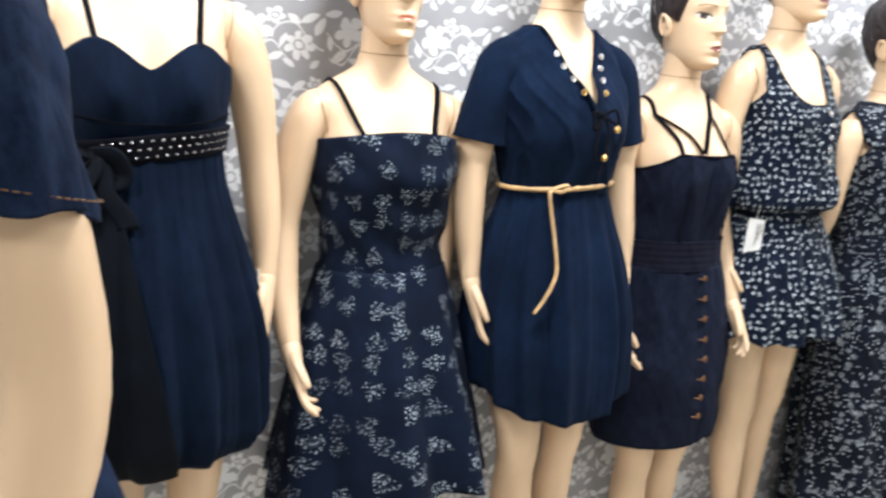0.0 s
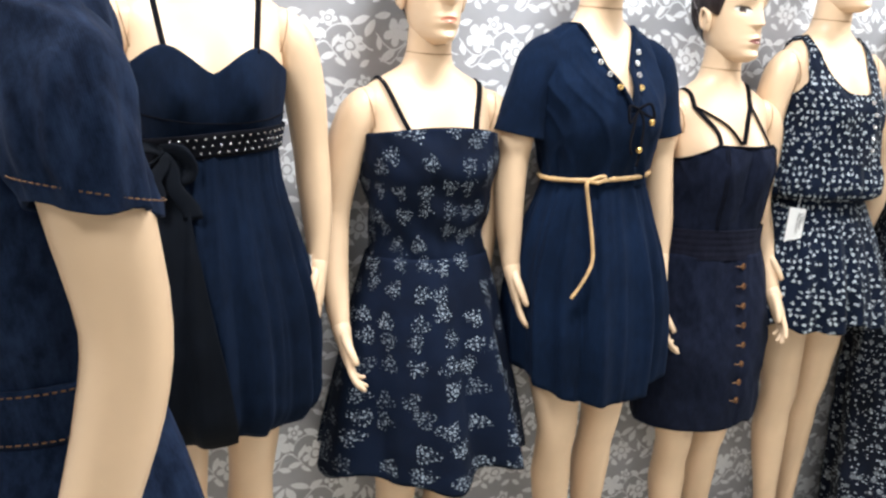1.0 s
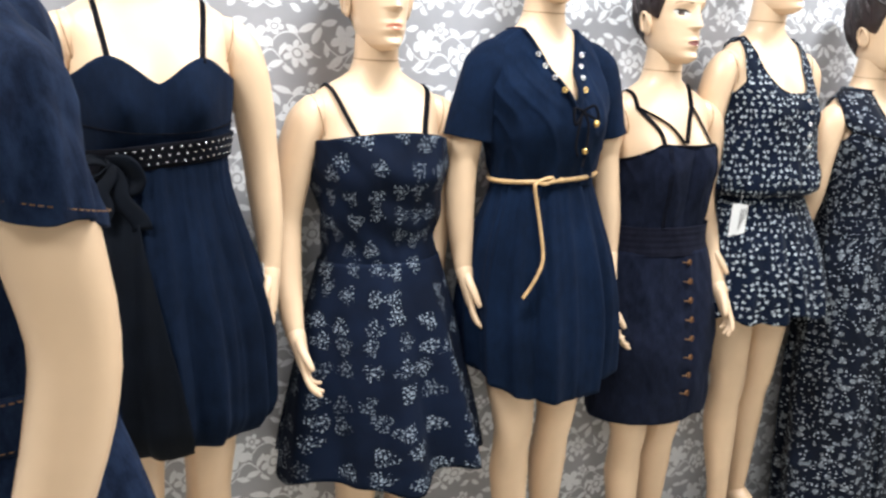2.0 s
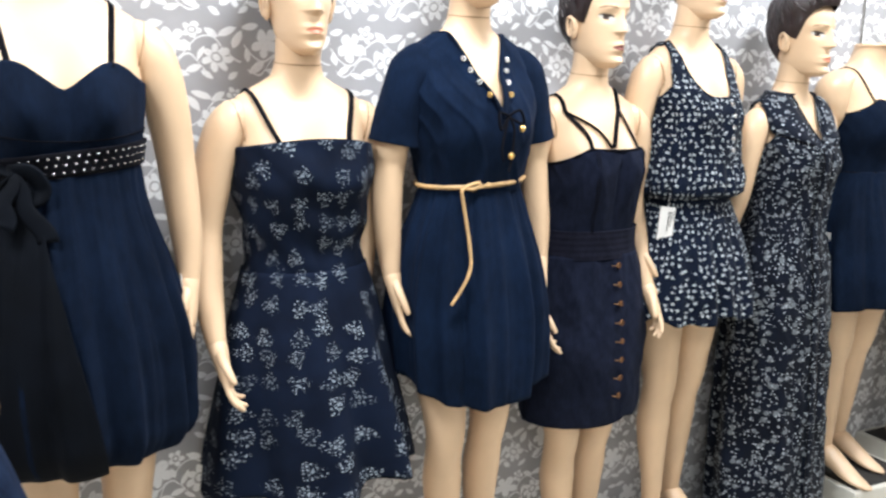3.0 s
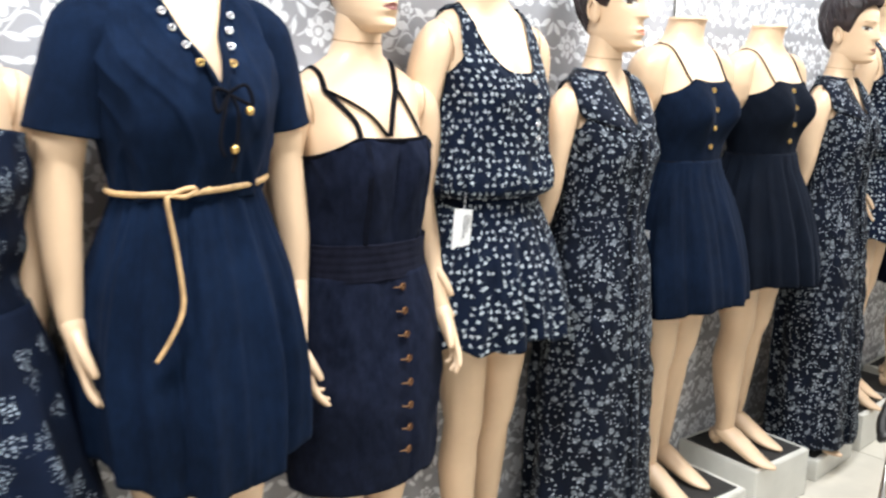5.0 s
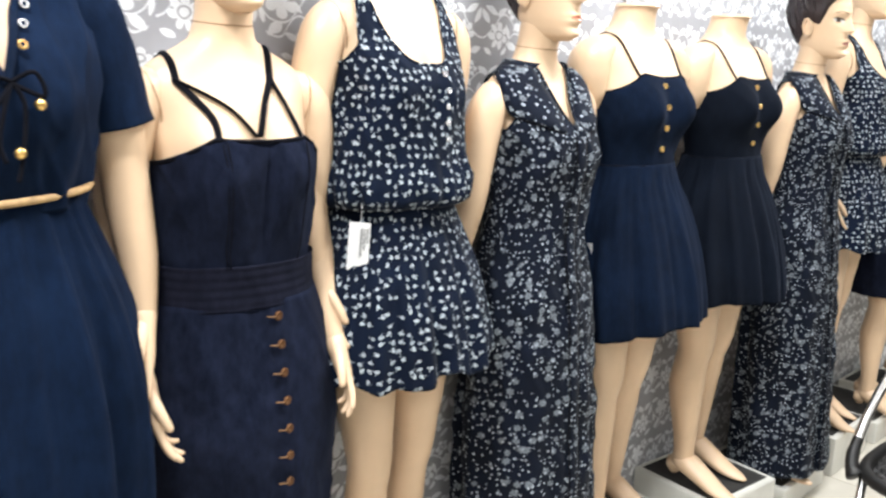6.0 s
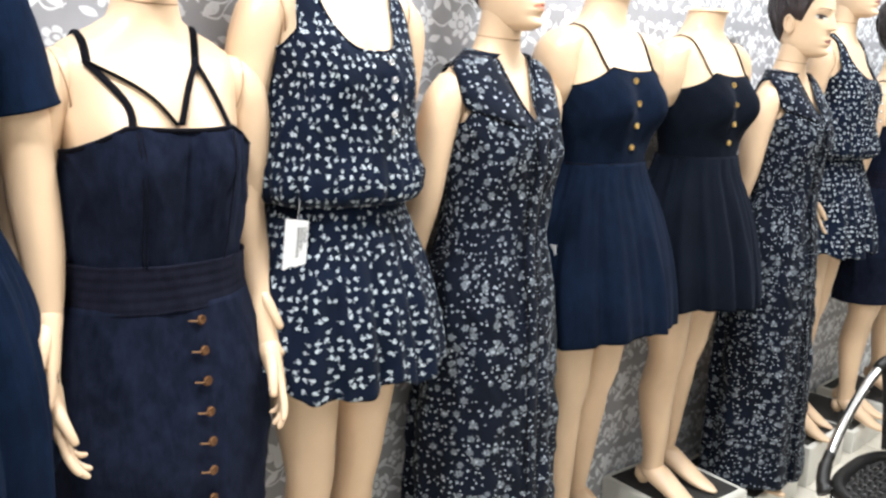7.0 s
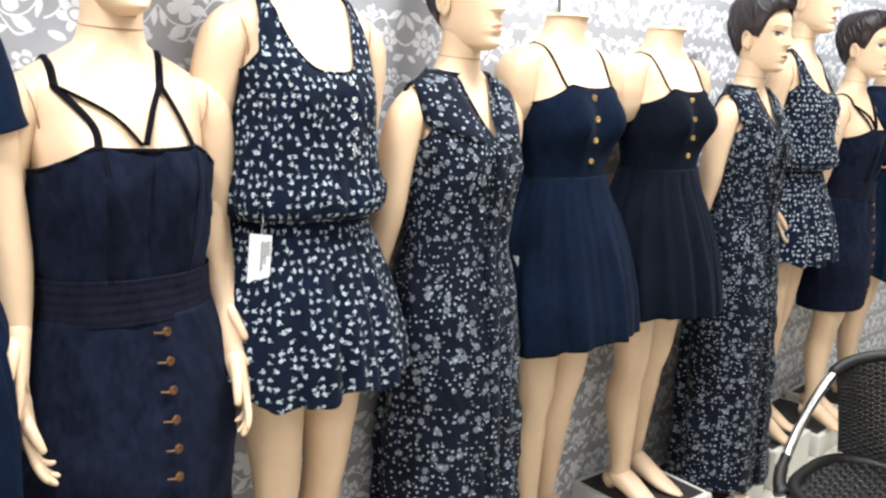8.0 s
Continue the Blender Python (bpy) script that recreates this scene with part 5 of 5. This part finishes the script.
# x, y, height of the feet, turn, width, height, kind of body
SPOTS = [
    (-0.066, 0.785, 0.19, -72, 1.0, 1.0, SPREAD, FULL),
    (0.21, 1.55, 0.26, 0, 1.0, 1.0, HEADED, FULL),
    (0.71, 1.63, 0.11, 0, 1.0, 1.0, FORWARD, FULL),
    (1.12, 1.57, 0.20, 0, 1.0, 1.018, HEADED, FULL),
    (1.535, 1.615, 0.10, 0, 1.0, 1.0, DARK_LIPPED, FULL),
    (1.915, 1.62, 0.17, 0, 1.0, 1.048, DARK_BACK, FULL),
    (2.36, 1.60, 0.09, 0, 1.0, 1.0, TURNED, FULL),
    (2.775, 1.61, 0.19, 0, 1.2, 1.0, HEADLESS, BARE),
    (3.25, 1.59, 0.19, 0, 1.2, 1.0, HEADLESS, BARE),
    (3.75, 1.54, 0.09, 0, 1.0, 1.0, DARK_BOTH, FULL),
    (4.17, 1.555, 0.165, 0, 1.0, 1.055, DARK_BACK, FULL),
    (4.625, 1.50, 0.10, 0, 1.0, 1.0, DARK_BOTH, FULL),
    (5.06, 1.52, 0.10, 0, 1.0, 1.0, HEADED, FULL),
]
POSES = []
for x, y, z, turn, wide, tall, mesh, label in SPOTS:
    POSES.append(pose(x, y, z, 0, 0, turn) @ (pose(0, 0.08, 0, 4.2) if y < 1 else Matrix()) @ Matrix.Diagonal((wide, 1 + (wide - 1) * 0.6, tall, 1)))
    stand(mesh, POSES[-1], label)
    if y > 1:
        plinth(x + (0.05 if wide > 1 else 0.0), 1.575, 0.34, 0.34, z, -6 if wide > 1 else 0)
    else:
        plinth(x, y, 0.36, 0.36, z, turn)

jacket_dress(POSES[0])
sweetheart_dress(POSES[1])
bouquet_dress(POSES[2])
three = tunic_dress(POSES[3])
four = crossed_strap_dress(POSES[4])
five = romper(POSES[5])
six = maxi_dress(POSES[6])
sundress(POSES[7], NAVY, NAVY, "navy strappy sundress with brass buttons and gathered skirt", 0.4, 0.66)
sundress(POSES[8], INK, INK, "black strappy sundress with brass buttons and gathered skirt", 1.9)
copy_thing(six, POSES[9])
ten = copy_thing(five, POSES[10])
ten.matrix_world = POSES[10]
copy_thing(four, POSES[11])
copy_thing(three, POSES[12])
swing_tag(POSES[5] @ pose(-0.150, -0.085, 1.022, 0, 4, -38))


# ---- the woven armchair in the aisle ----
def woven_chair(at):
    c = thing("armchair", "black woven rattan cafe armchair with bare aluminium arms", "chair", at=at)
    w, d, seat = 0.225, 0.215, 0.485

    def rim_point(a, grow=0.0):
        q = 3.2
        ca, sa = math.cos(a), math.sin(a)
        return Vector((math.copysign(abs(ca) ** (2 / q), ca) * (w + grow), math.copysign(abs(sa) ** (2 / q), sa) * (d + grow), seat))
    bm = bmesh.new()
    tube(bm, [rim_point(a) for a in np.linspace(0, 2 * math.pi, 49)], 0.019, 10, caps=False)
    part("seat_rim", bm, RATTAN, c)
    bm = bmesh.new()
    n = 22
    for k in range(n):
        f = -0.93 + 1.86 * k / (n - 1)
        reach = (1 - abs(f) ** 3.2) ** (1 / 3.2)
        for across in (0, 1):
            pts = []
            for j in range(45):
                g = (-1 + 2 * j / 44) * reach
                lift = 0.0035 * math.cos(math.pi * (g + 0.93) / 1.86 * (n - 1) + math.pi * (k + across)) - 0.018 * (1 - f * f) * (1 - g * g)
                pts.append(Vector((g * w, f * d, seat + lift)) if not across else Vector((f * w, g * d, seat + lift)))
            tube(bm, pts, 0.0080, 5, 0, (1.1, 0.40), caps=False)
    part("woven_seat", bm, RATTAN, c)["kind"] = "stuff"

    def back_top(f):
        """The hoop of the back, from one side over the top to the other; f from -1 to 1."""
        return Vector((w * 1.06 * math.sin(f * 1.35) / math.sin(1.35), 0.125 + 0.12 * math.cos(f * 1.45), 0.742 + 0.085 * math.cos(f * math.pi / 2) ** 0.8))
    bm = bmesh.new()
    tube(bm, [back_top(f) for f in np.linspace(-1, 1, 41)], 0.017, 10)
    part("back_rim", bm, RATTAN, c)
    bm = bmesh.new()
    rows, cols = 42, 30

    def panel(f, h):
        top = back_top(f * 0.93)
        low = Vector((w * 0.93 * f, d * (0.97 - 0.10 * f * f), seat + 0.012))
        return low.lerp(top, h) + Vector((0, 0.012 * math.sin(h * math.pi), 0))
    for k in range(rows):
        h = (k + 0.5) / rows
        pts = []
        for j in range(91):
            f = -1 + 2 * j / 90
            pts.append(panel(f, h) + Vector((0, -0.0042 * math.cos(math.pi * (j / 3 + k)), 0)))
        tube(bm, pts, 0.0068, 5, 0, (0.5, 1.0), caps=False, up=(0, 1, 0))
    for j in range(cols + 1):
        f = -1 + 2 * j / cols
        tube(bm, [panel(f, h) for h in np.linspace(0, 1, 9)], 0.0036, 5, caps=False)
    part("woven_back", bm, RATTAN, c)["kind"] = "stuff"
    for s in (-1, 1):
        bm = bmesh.new()
        tube(bm, smooth_path([(s * w * 1.05, 0.140, 0.745), (s * w * 1.08, 0.085, 0.712), (s * w * 1.10, 0.010, 0.660), (s * w * 1.10, -0.064, 0.604), (s * w * 1.09, -0.124, 0.545)], 6), 0.0135, 12)
        part("arm_tube", bm, ALU, c, "bare aluminium arm tube")
        bm = bmesh.new()
        tube(bm, smooth_path([(s * w * 1.09, -0.112, 0.562), (s * w * 1.08, -0.145, 0.525), (s * w * 1.03, -0.170, 0.495), (s * w * 0.97, -0.18, 0.48)], 5), [0.015] * 4 + [0.018] * 8 + [0.022] * 4, 10)
        part("arm_joint", bm, RATTAN, c)
        for y in (-0.16, 0.17):
            bm = bmesh.new()
            tube(bm, [Vector((s * w * 0.90, y, 0.475)), Vector((s * w * 0.95, y * 1.08, 0.20)), Vector((s * w * 1.0, y * 1.16, 0.0))], 0.0115, 12)
            part("leg", bm, ALU, c, "bare aluminium leg")
    return c


woven_chair(pose(3.225, 0.785, 0, 0, 0, -90))

# ---- floor tiles ----
TILE = 0.6
tile_bm = bmesh.new()
box(tile_bm, 0.0015, 0.0015, -0.006, TILE - 0.0015, TILE - 0.0015, 0.0, 0, 0.001)
TILE_MESH = mesh_of("tile", tile_bm, CREAM)
for i in range(int((X1 - X0) / TILE)):
    for j in range(int((WALL_Y - Y0) / TILE)):
        o = new("tile", TILE_MESH)
        o.parent = floor
        o.location = (X0 + TILE * i, WALL_Y - TILE * (j + 1), 0)
